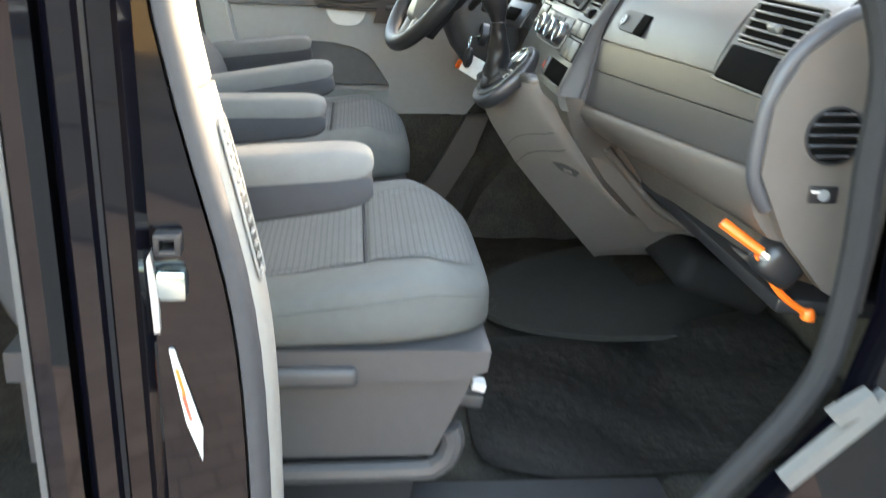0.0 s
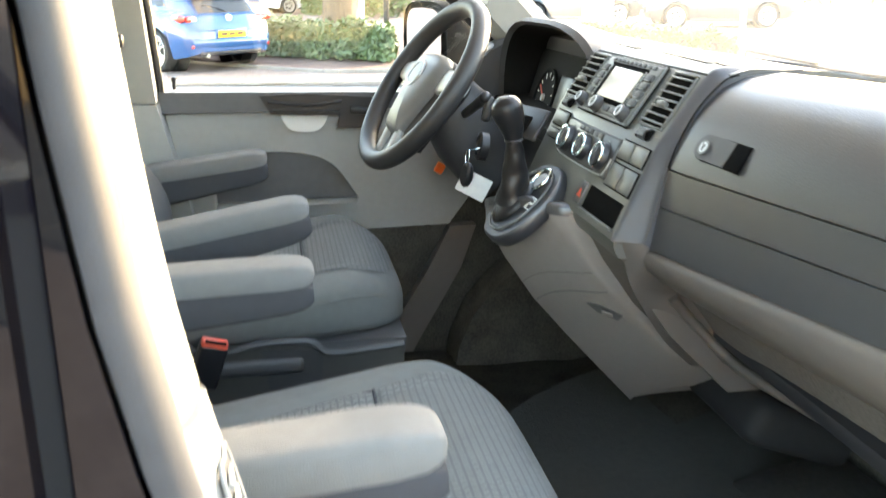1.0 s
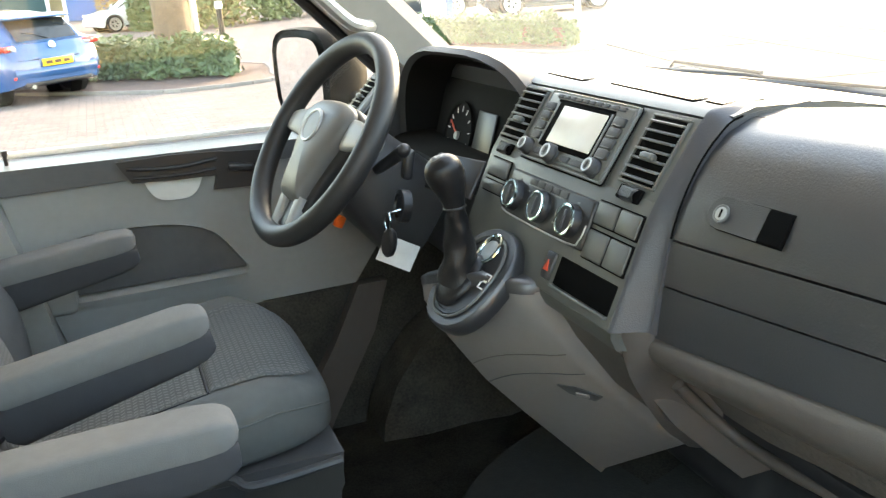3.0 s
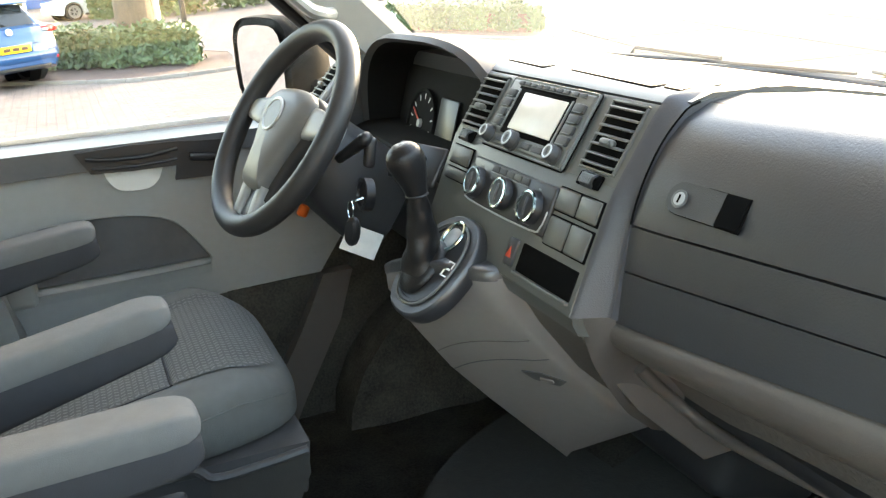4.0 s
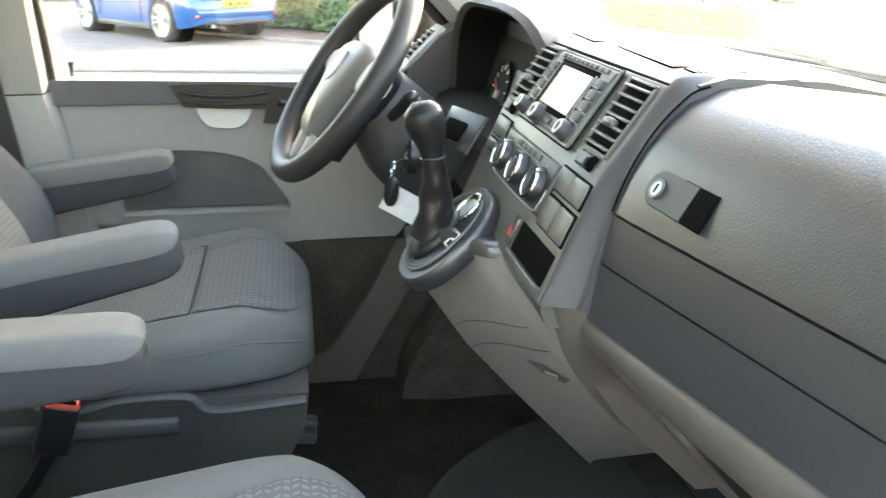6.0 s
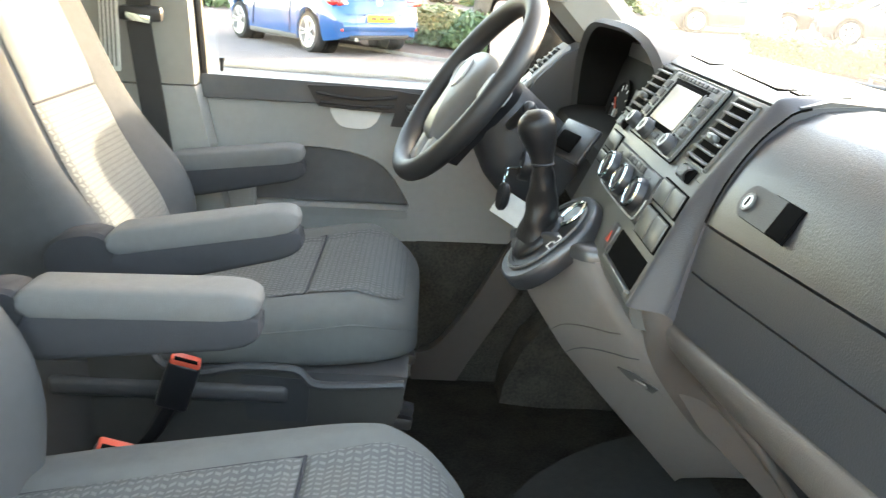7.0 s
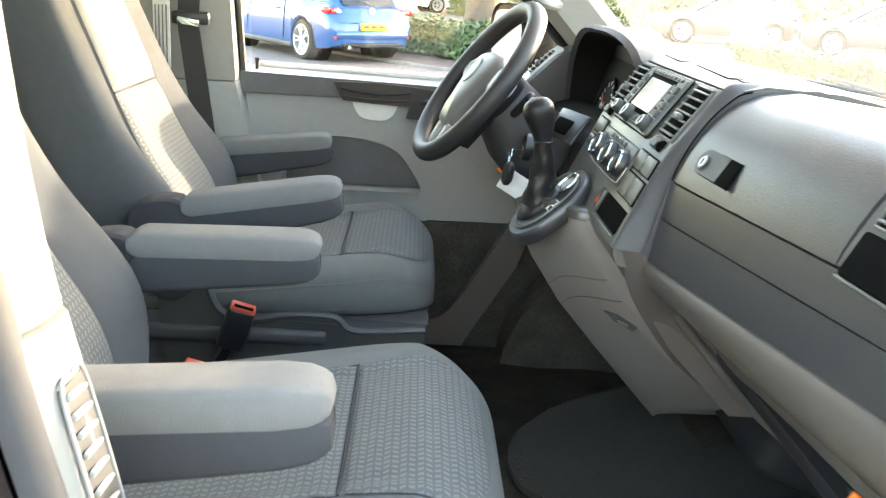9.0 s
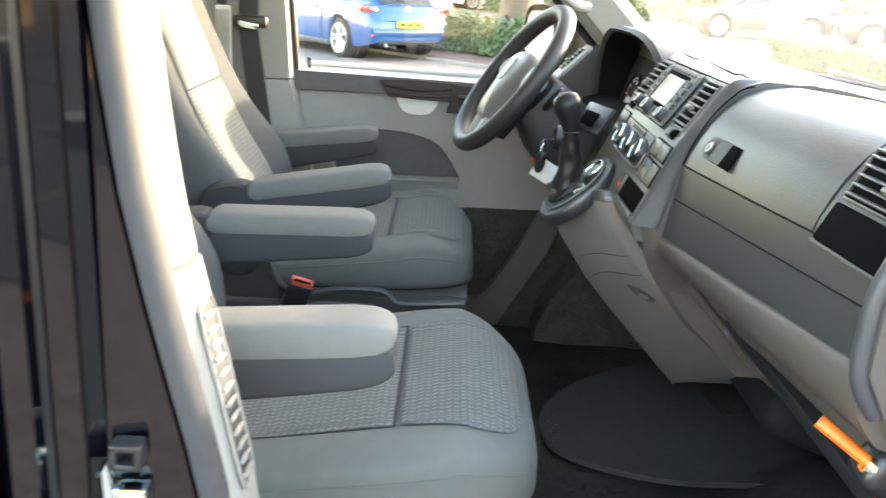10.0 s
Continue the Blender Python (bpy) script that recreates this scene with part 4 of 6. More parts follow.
part("catch_tab", rbox((0.020, 0.009, 0.004), (0.002, -0.002, 0.002), 0.0015), CONSOLE, catch, at=pose(0, 0, 0, 0, 0, 12))

apex = Vector((0.705, 0.004, 1.105))
skirt = [Vector(p) for p in nose(LEFT[0], RIGHT[0], 0.001)]
part("lever_skirt", loft([[tuple(apex + (p - apex) * s + Vector((0, 0, h))) for p in skirt] for s, h in ((1.003, -0.012), (1.006, 0.0), (0.975, 0.003), (0.80, 0.006), (0.5, 0.008))]), DASH, cons, "dark grey skirt round the lever", smooth=60)

POD = basis((0.680, 0.005, 1.105), (0.10, -1, 0.0), (0.74, 0.074, 0.67))
pod = thing("gear_lever", "automatic gear lever with black leather boot", "gear lever")
pod.matrix_basis = POD


def oval(a, b, n=32, e=0.85):
    return [(a * se(math.cos(2 * math.pi * k / n), e), b * se(math.sin(2 * math.pi * k / n), e)) for k in range(n)]


part("pod", loft([[(x * s, y * s, z) for x, y in oval(0.070, 0.080)] for s, z in ((0.97, -0.024), (1.0, -0.016), (1.0, -0.007), (0.985, -0.002), (0.95, 0.0005))]), DASH, pod, "dark grey lever surround")
part("gate_plate", loft([[(x * s, y * s, z) for x, y in oval(0.050, 0.062)] for s, z in ((1.0, 0.0), (0.98, 0.004), (0.92, 0.004), (0.90, 0.002))]), BLACK, pod, "black selector plate")
part("trim_ring", tube([(x, y, 0.003) for x, y in oval(0.052, 0.064, 40)], 0.0022, 6, closed=True), PANEL, pod)
part("park_ring", tube([(0.019 * math.cos(2 * math.pi * k / 24), 0.022 * math.sin(2 * math.pi * k / 24), 0.005) for k in range(24)], 0.0028, 8, closed=True), CHROME, pod, "chrome selector ring", at=pose(0.004, 0.044, 0))
part("park_well", lathe([(0.017, 0.003), (0.012, 0.0045), (0, 0.0045)], 20), SILVER, pod, "silver selector inlay", at=pose(0.004, 0.044, 0))
for x, y, w, h in ((0.036, 0.008, 0.003, 0.022), (0.0425, 0.0185, 0.013, 0.002), (0.0425, -0.0025, 0.013, 0.002), (0.049, 0.014, 0.002, 0.008), (0.0425, 0.008, 0.010, 0.003), (-0.040, 0.014, 0.003, 0.006), (-0.036, 0.004, 0.006, 0.002)):
    part("mark", rbox((w, h, 0.001), (x, y - 0.006, 0.0046), 0), WHITE if x > 0 else SLATGREY, pod)
def stem(points, radii, stretch=1.0, n=20, crease=0.0):
    """A round stem through the points, each with its radius."""
    pts = smoothline(points, 6)
    rad = [v.x for v in smoothline([(r, 0, 0) for r in radii], 6)]
    rng = random.Random(5)
    ph = [rng.uniform(0, 6.28) for _ in range(4)]
    rings = []
    for i, p in enumerate(pts):
        d = (pts[min(i + 1, len(pts) - 1)] - pts[max(i - 1, 0)]).normalized()
        side = d.cross(Vector((0, 1, 0))).normalized()
        fwd = side.cross(d).normalized()
        t = i / (len(pts) - 1)
        ring = []
        for k in range(n):
            a = 2 * math.pi * k / n
            r = rad[i] * (1 + crease * (math.sin(2 * a + ph[0] + 7 * t) * math.sin(13 * t + ph[1]) + 0.6 * math.sin(3 * a + ph[2] - 11 * t)))
            ring.append(p + side * r * math.cos(a) + fwd * r * stretch * math.sin(a))
        rings.append(ring)
    return loft(rings)


part("boot", stem([(-0.014, -0.012, 0.002), (-0.011, 0.004, 0.018), (-0.008, 0.020, 0.036), (-0.005, 0.034, 0.054), (-0.003, 0.045, 0.070), (-0.001, 0.054, 0.083)], [0.030, 0.0245, 0.0205, 0.0172, 0.0145, 0.0125], 1.05, 24, 0.07), LEATHER, pod, "creased black leather boot", smooth=70)
part("boot_foot", loft([[(x * s - 0.012, y * s - 0.010, z) for x, y in oval(0.034, 0.043, 24)] for s, z in ((1.0, 0.003), (0.98, 0.007), (0.86, 0.011), (0.6, 0.016))]), LEATHER, pod, smooth=60)
kb = part("knob", stem([(-0.001, 0.053, 0.081), (-0.001, 0.059, 0.090), (-0.002, 0.066, 0.101), (-0.003, 0.073, 0.114), (-0.004, 0.079, 0.127), (-0.005, 0.083, 0.137), (-0.005, 0.0855, 0.1435), (-0.005, 0.0865, 0.146)], [0.0125, 0.0138, 0.0170, 0.0208, 0.0222, 0.0192, 0.0120, 0.0010], 1.15), LEATHER, pod, "rounded black leather knob", smooth=70)
part("knob_collar", tube([(-0.001 + 0.0142 * math.cos(2 * math.pi * k / 20), 0.0545 + 0.0115 * math.sin(2 * math.pi * k / 20), 0.0835 - 0.0085 * math.sin(2 * math.pi * k / 20)) for k in range(20)], 0.0016, 6, closed=True), BLACK, kb)
part("knob_cap", loft([[(-0.006 + 0.0085 * s * math.cos(a), 0.083 + 0.010 * s * math.sin(a) + 0.55 * z, 0.1415 + z - 0.0035 * math.sin(a)) for a in [2 * math.pi * k / 16 for k in range(16)]] for s, z in ((1.0, -0.002), (1.0, 0.003), (0.8, 0.0045), (0.3, 0.005))]), SLATGREY, kb, "grey knob cap", smooth=60)

slot = basis((0.722, 0.172, 1.204), (0.25, -0.97, 0), (0.55, 0.14, 0.82))
# Painted patch: black for shade inside a slot that is not cut.
part("cluster_slot", rbox((0.062, 0.030, 0.010), (0, 0, 0), 0.004), HOLE_TONE, dash, "slot beside the cluster as a near-black painted patch", at=slot)
part("slot_frame", rbox((0.115, 0.060, 0.008), (0.008, 0.004, -0.003), 0.008, 3), BLACK, dash, at=slot)

# instrument hood and driver's side of the dash
def arch(y0, y1, zb, zt, n=18, e=0.8):
    yc, hw = (y0 + y1) / 2, (y1 - y0) / 2
    return [(yc + hw * se(math.cos(math.pi * k / n), e), zb + (zt - zb) * se(math.sin(math.pi * k / n), e)) for k in range(n + 1)]


inst = thing("instrument_cluster", "hooded instrument cluster with round dials", "instruments")
o1, i1 = arch(0.105, 0.62, 1.19, 1.374, e=0.72), arch(0.122, 0.603, 1.19, 1.360, e=0.72)


def brow(y):
    return 0.790 + 0.20 * max(0.36 - y, 0)


part("hood", loft([[(brow(y) + 0.012, y, z) for y, z in o1], [(brow(y), (y + y2) / 2, (z + z2) / 2) for (y, z), (y2, z2) in zip(o1, i1)], [(brow(y) + 0.010, y, z) for y, z in i1]], closed=False), HOOD, inst, "dark arched instrument hood")
part("hood_lining", loft([[(brow(y) + 0.010, y, z) for y, z in i1], [(0.93, 0.36 + (y - 0.36) * 0.92, 1.19 + (z - 1.19) * 0.82) for y, z in i1]], closed=False), MATTE, inst, "matt black hood lining")
part("hood_back", loft([[(brow(y) + 0.012, y, z) for y, z in o1], [(brow(y) + 0.06, 0.36 + (y - 0.36) * 0.98, z - 0.006) for y, z in o1], [(0.98, 0.36 + (y - 0.36) * 0.85, 1.17 + (z - 1.17) * 0.80) for y, z in o1]], closed=False), HOOD, inst)
CL = basis((0.852, 0.335, 1.225), (0, -1, 0), (0.30, 0, 0.954))
part("dial_plate", rbox((0.43, 0.19, 0.01), (-0.02, 0, -0.008), 0.01), MATTE, inst, at=CL)
for x in (-0.115, 0.115):
    d = part("dial", lathe([(0.062, 0), (0.062, 0.006), (0.058, 0.006), (0.056, 0.002), (0, 0.002)], 32), MATTE, inst, "black dial with pale scale", at=CL @ pose(x + 0.006, -0.017, 0))
    for k in range(11):
        a = radians(220 - 26 * k)
        part("tick", rbox((0.010, 0.002, 0.001), (0.048 * math.cos(a), 0.048 * math.sin(a), 0.003), 0, rot=(0, 0, math.degrees(a))), WHITE, d)
    part("needle", rbox((0.045, 0.0025, 0.002), (-0.02, 0.012, 0.005), 0, rot=(0, 0, 150)), RED, d)
    part("needle_cap", lathe([(0.008, 0.003), (0.007, 0.008), (0, 0.008)], 14), SILVER, d)
part("display", rbox((0.075, 0.085, 0.004), (0, -0.005, 0.002), 0.004), BLACK, inst, "dark blank display", at=CL)
part("lower_shroud", prism([(0.80, 1.20), (0.77, 1.19), (0.76, 1.17), (0.80, 1.15), (0.95, 1.15), (0.95, 1.20)], 0.10, 0.62, r=0.006), MATTE, inst)
part("knee_panel", prism([(0.762, 1.17), (0.765, 1.10), (0.80, 1.02), (0.85, 0.95), (1.2, 0.95), (1.2, 1.17)], 0.10, 0.70, r=0.01), BLACK, dash, "black panel below the wheel")
part("driver_side_panel", prism([(0.685, 1.10), (0.692, 1.195), (0.72, 1.243), (0.77, 1.293), (0.82, 1.316), (0.95, 1.325), (1.1, 1.31), (1.1, 1.1)], 0.612, 0.722, r=0.012), DASH, dash)
SD = basis((0.741, 0.666, 1.267), (0, -1, 0), (0.71, 0, 0.704))
# Lighter grey stands for glare on the side vent's surround and frame.
part("side_surround", rbox((0.080, 0.135, 0.01), (0, -0.010, 0.0), 0.012), SPOKE, dash, "side vent surround in a grey lightened for glare", at=SD)
vent("air_vent", SD @ pose(0, 0.004, 0.004), 0.056, 0.074, 6, frame_mat=SPOKE)
part("light_switch", rbox((0.05, 0.024, 0.01), (0, -0.058, 0.002), 0.003), BLACK, dash, at=SD)

# ---- steering ----
N = Vector((-0.80, -0.13, 0.585)).normalized()
WC = Vector((0.575, 0.352, 1.255))
up = Vector((0, 0, 1)) - N * N.z
WHEEL = basis(WC, up.normalized().cross(N), up)       # x to the driver's right, y up the wheel, z to the driver
wheel = thing("steering_wheel", "black leather steering wheel with grey spokes", "steering wheel")
wheel.matrix_basis = WHEEL
R = 0.170
part("rim", tube([(R * math.cos(2 * math.pi * k / 56), R * math.sin(2 * math.pi * k / 56), 0) for k in range(56)], lambda t: 0.0172, 18, 1.08, closed=True), RIMLEATHER, wheel, "black leather rim")
def smooth_loop(pts, n=4):
    """A closed smooth outline through the points."""
    m = len(pts)
    out = []
    for i in range(m):
        p0, p1, p2, p3 = (Vector((*pts[(i + k) % m], 0)) for k in (-1, 0, 1, 2))
        for k in range(n):
            t = k / n
            v = 0.5 * ((2 * p1) + (p2 - p0) * t + (2 * p0 - 5 * p1 + 4 * p2 - p3) * t * t + (3 * p1 - p0 - 3 * p2 + p3) * t ** 3)
            out.append((v.x, v.y))
    return out


half_boss = [(0.022, 0.066), (0.052, 0.061), (0.074, 0.048), (0.080, 0.026), (0.070, -0.006), (0.055, -0.042), (0.044, -0.075), (0.038, -0.098), (0.030, -0.108)]
boss = smooth_loop(half_boss + [(-x, y) for x, y in reversed(half_boss)])
part("boss_shell", loft([[(x * s + 0.0, y * t - 0.006, z) for x, y in boss] for s, t, z in ((1.02, 1.0, -0.060), (1.16, 1.06, -0.035), (1.20, 1.08, -0.018), (1.12, 1.04, -0.010), (0.9, 0.9, -0.008))]), BLACK, wheel, "black shell behind the boss", smooth=60)
part("boss", loft([[(x * s, y * s, z) for x, y in boss] for s, z in ((0.97, -0.020), (1.0, -0.008), (0.985, 0.0), (0.94, 0.007), (0.85, 0.0125), (0.65, 0.018), (0.40, 0.0215), (0.15, 0.0225))]), WHEELGREY, wheel, "grey domed airbag boss", smooth=60)
part("emblem", tube([(0.0265 * math.cos(2 * math.pi * k / 32), 0.012 + 0.0265 * math.sin(2 * math.pi * k / 32), 0.0225) for k in range(32)], 0.0026, 8, closed=True), SILVER, wheel, "round silver emblem ring")
part("emblem_disc", lathe([(0.025, 0.0), (0.024, 0.0012), (0, 0.0016)], 28), WHEELGREY, wheel, "pale emblem disc", at=pose(0, 0.012, 0.0222))
part("boss_mark", rbox((0.016, 0.003, 0.001), (0, -0.082, 0.0118), 0.0), SILVER, wheel)
for s in (-1, 1):
    rings = []
    for x, y0, y1, z in ((0.070, -0.008, 0.046, -0.012), (0.095, -0.006, 0.044, -0.006), (0.125, -0.003, 0.040, -0.006), (0.150, 0.000, 0.037, -0.009), (0.166, 0.002, 0.034, -0.013)):
        rings.append([(x * s, (y0 + y1) / 2 + (y1 - y0) / 2 * se(math.cos(a), 0.6), z + 0.010 * se(math.sin(a), 0.7)) for a in [2 * math.pi * k / 16 for k in range(16)]])
    part("spoke", loft(rings), SPOKE, wheel, "silver grey side spoke", smooth=60)
    rings = []
    for y, xc, w, z in ((-0.098, 0.030, 0.012, -0.006), (-0.120, 0.029, 0.0115, -0.008), (-0.145, 0.030, 0.012, -0.011), (-0.164, 0.033, 0.015, -0.014)):
        rings.append([(s * xc + w * se(math.cos(a), 0.6), y, z + 0.009 * se(math.sin(a), 0.7)) for a in [2 * math.pi * k / 16 for k in range(16)]])
    part("lower_spoke", loft(rings), SPOKE, wheel, "silver grey lower spoke", smooth=60)
part("spoke_insert", rbox((0.030, 0.052, 0.012), (0, -0.126, -0.014), 0.003), BLACK, wheel, "black lower spoke insert")
part("spoke_bridge", rbox((0.060, 0.010, 0.012), (0, -0.157, -0.012), 0.004, 3), SPOKE, wheel)

col = thing("steering_column", "black steering column cover with stalks", "steering column")
col.matrix_basis = WHEEL
part("cover", loft([[(x * s, y * t - o, z) for x, y in oval(0.068, 0.062, 24, 0.7)] for s, t, o, z in ((0.8, 0.8, 0.0, -0.035), (1.0, 1.0, 0.0, -0.055), (1.05, 1.25, 0.02, -0.12), (1.1, 1.4, 0.035, -0.22))]), HOOD, col)
inv = WHEEL.inverted()
wiper = part("stalk", tube([inv @ Vector(p) for p in smoothline([(0.645, 0.285, 1.205), (0.655, 0.235, 1.228), (0.662, 0.205, 1.243), (0.664, 0.186, 1.250)], 4)], lambda t: (0.008 + 0.004 * t) * (1 - 0.85 * max((t - 0.8) / 0.2, 0) ** 2), 12), BLACK, col, "black wiper stalk")
part("paddle", rbox((0.016, 0.020, 0.046), (0, 0, 0), 0.006, 3), BLACK, wiper, at=inv @ pose(0.668, 0.197, 1.226, 0, 12, 0))
for s in (-1,):
    part("stalk", tube(smoothline([(0.05 * s, 0.012, -0.07), (0.10 * s, 0.018, -0.062), (0.150 * s, 0.022, -0.052), (0.165 * s, 0.023, -0.05)], 4), lambda t: 0.0075 + 0.008 * t, 10), BLACK, col)
part("ignition", lathe([(0.026, -0.01), (0.026, 0.004), (0.02, 0.006), (0.018, 0.002), (0, 0.002)], 24), BLACK, col, "ignition barrel", at=WHEEL.inverted() @ basis((0.668, 0.250, 1.150), (0, -1, 0), (0.2, 0, 0.98)))

keys = thing("car_keys", "car key in the ignition with a white tag", "keys")
kx, ky, kz = 0.661, 0.238, 1.150
part("key_blade", tube([(kx + 0.015, ky, kz), (kx - 0.02, ky - 0.002, kz - 0.004)], 0.004, 6, 0.5), CHROME, keys)
part("key_ring", tube([(kx - 0.022 + 0.002 * math.sin(a), ky - 0.004 + 0.014 * math.cos(a), kz - 0.016 + 0.014 * math.sin(a)) for a in [2 * math.pi * k / 24 for k in range(24)]], 0.0012, 6, closed=True), CHROME, keys, "steel split ring")
part("key_fob", moved(loft([[(x * s, y * s, z) for x, y in oval(0.015, 0.024, 20)] for s, z in ((0.8, -0.007), (1, -0.003), (1, 0.003), (0.8, 0.007))]), basis((kx - 0.025, ky - 0.012, kz - 0.048), (0.3, -0.95, 0.1), (0.1, -0.15, 0.98))), BLACK, keys, "black key fob")
part("tag", rbox((0.058, 0.044, 0.002), (0, 0, 0), 0.0008), WHITE, keys, "blank white card tag", at=basis((kx - 0.008, ky + 0.004, kz - 0.072), (0.85, -0.25, -0.45), (0.45, -0.1, 0.88)))

# ---- seats ----
def front_round(t, t0=0.80, p=2.6):
    return 1.0 if t < t0 else max(1 - ((t - t0) / (1 - t0)) ** p, 0.0) ** (1 / p)


def make_seat(name, label, yc, xf, back_x, arms):
    """A captain's seat whose cushion ends at xf. arms: (y, tip x, tip top z, rear x, rear top z) each."""
    seat = thing(name, label, "seat", group="front seats", at=(0, yc, 0))
    xb, W, zb = xf - 0.62, 0.245, 0.838
    E = 0.42

    def half(t):
        return W * (0.93 + 0.07 * min(t * 3, 1)) * (0.45 + 0.55 * front_round(t, 0.70, 2.2))

    def top(t):
        x = xb + (xf - xb) * t
        z = 0.956 + 0.19 * (x - (xf - 0.175))
        z = min(z, 0.972 - 0.25 * max(t - 0.8, 0) ** 1.5)
        return zb + 0.02 + (z - zb - 0.02) * (0.30 + 0.70 * front_round(t, 0.78, 2.4))

    def surf(t, y):
        w, zt = half(t), top(t)
        zc, h = (zt + zb) / 2, (zt - zb) / 2
        q = min(abs(y) / w, 1.0)
        q2 = abs(y) / (0.150 + 0.030 * max(t - 0.4, 0) / 0.6)
        dip = -0.018 * min(1.0, max(0.0, (1.18 - q2) / 0.36)) ** 1.5 - 0.004 * math.exp(-((q2 - 1.0) / 0.06) ** 2)
        return zc + h * max(1 - q ** (2 / E), 0) ** (E / 2) + dip * min(1, max(0, (1 - t) * 6))

    ts = [0.025 * k for k in range(31)] + [0.75 + 0.0125 * k for k in range(1, 17)] + [0.96, 0.97, 0.98, 0.987, 0.993, 0.997, 1.0]
    rings = []
    for t in ts:
        w, zt = half(t), top(t)
        zc, h = (zt + zb) / 2, (zt - zb) / 2
        x = xb + (xf - xb) * t
        ys = [w * math.sin(math.pi / 2 * (1 - 2 * k / 72)) for k in range(73)]
        ring = [(x, y, surf(t, y)) for y in ys]
        ring += [(x, y, zc - h * max(1 - abs(y / w) ** (2 / E), 0) ** (E / 2)) for y in [w * math.sin(math.pi / 2 * (-1 + 2 * k / 20)) for k in range(1, 20)]]
        rings.append(ring)
    cu = part("cushion", loft(rings), CLOTH, seat, "plain grey cloth cushion border", smooth=60)
    cu.data.set_sharp_from_angle(angle=radians(80))
    seam = (xf - 0.180 - xb) / (xf - xb)

    def inlay(t0, t1, w0, w1, rounded):
        b = bmesh.new()
        m, q = 30, 36
        rows = []
        for i in range(m + 1):
            t = t0 + (t1 - t0) * i / m
            wy = w0 + (w1 - w0) * i / m
            if rounded:
                wy *= (0.30 + 0.70 * front_round(i / m, 0.45, 2.4))
            edge_drop = 0.005 * (max(0, 1 - min(i, m - i) / 1.0))
            row = []
            for j in range(q + 1):
                y = -wy + 2 * wy * j / q
                d = 0.0034 - 0.6 * edge_drop - (0.0010 if j in (0, q) else 0) + 0.004 * math.sin(math.pi * i / m) ** 0.5 * math.sin(math.pi * j / q) ** 0.5
                row.append((xb + (xf - xb) * t, y, surf(t, y) + d))
            rows.append(row)
        return loft(rows, closed=False, bm=b)

    part("seat_panel", inlay(0.04, seam - 0.004, 0.146, 0.158, False), ZIGZAG, seat, "zigzag patterned grey cloth panel", smooth=60)
    part("thigh_panel", inlay(seam + 0.004, 0.972, 0.158, 0.186, True), ZIGZAG, seat, "zigzag patterned grey cloth panel", smooth=60)
    for s in (-1, 1):
        part("panel_seam", tube([(xb + (xf - xb) * t, s * (0.148 + 0.012 * min(t / seam, 1)), surf(t, 0.15) + 0.0004) for t in [0.06 + 0.05 * k for k in range(int((seam - 0.06) / 0.05) + 1)] + [seam]], 0.0016, 6), ARMDARK, cu, "dark panel seam")
    part("front_piping", tube([(xb + (xf - xb) * t, y, zb + 0.66 * (top(t) - zb)) for t, y in [(0.10 + 0.05 * k, -half(0.10 + 0.05 * k) * 1.003) for k in range(14)] + [(0.78, -half(0.78) * 1.003), (0.84, -half(0.84) * 1.003), (0.90, -half(0.90) * 1.003), (0.95, -half(0.95) * 1.003), (0.985, -half(0.985) * 1.003)]], 0.0014, 6), CLOTH, cu, "stitched cushion seam")
    part("cross_seam", tube([(xb + (xf - xb) * seam, -0.160 + 0.320 * j / 16, surf(seam, -0.160 + 0.320 * j / 16) + 0.0010) for j in range(17)], 0.0020, 6), ARMDARK, cu, "dark cross seam")
    # plastic shell below
    lip = [(xb - 0.02, zb - 0.028), (xb - 0.02, zb + 0.014), (xf - 0.06, zb + 0.012), (xf - 0.012, zb + 0.010), (xf - 0.016, zb - 0.020), (xf - 0.05, zb - 0.034)]
    sh = part("base_lip", prism(lip, -0.246, 0.246, r=0.012, seg=3), BASEGREY, seat, "grey plastic seat shell")
    side = [(xb - 0.01, zb - 0.16), (xb - 0.01, zb - 0.03), (xf - 0.03, zb - 0.03), (xf - 0.045, zb - 0.07), (xf - 0.085, zb - 0.16)]
    part("base_side", prism(side, -0.228, 0.228, r=0.014, seg=3), BASEGREY, seat, "grey plastic seat base")
    part("lever", rbox((0.36, 0.022, 0.030), (xf - 0.37, -0.247, zb - 0.024), 0.010, 3), BASEGREY, sh)
    part("pedestal", prism([(xb + 0.02, 0.535), (xb + 0.02, zb - 0.16), (xf - 0.10, zb - 0.16), (xf - 0.12, 0.535)], -0.20, 0.20, r=0.006), BLACK, seat, "black seat pedestal")
    for s in (-1, 1):
        part("rail", tube(smoothline([(xb, s * 0.215, 0.645), (xf - 0.15, s * 0.215, 0.645), (xf - 0.075, s * 0.215, 0.655), (xf - 0.055, s * 0.215, 0.69), (xf - 0.06, s * 0.215, 0.715)], 4), 0.017, 10), BASEGREY, seat, "grey seat rail cover")
        part("rail_end", rbox((0.045, 0.03, 0.022), (xf - 0.025, s * 0.13, 0.715), 0.005, rot=(0, 8, 0)), BASEGREY, seat)
        part("rail_clip", rbox((0.022, 0.028, 0.014), (xf - 0.012, s * 0.14, 0.742), 0.003, rot=(0, 15, 0)), WHITE if yc < 0 else HOOD, seat, "plastic rail clip")
    # backrest, in its own leaning frame
    lean_m = pose(back_x, 0, 0.83, 0, -22.5, 0)
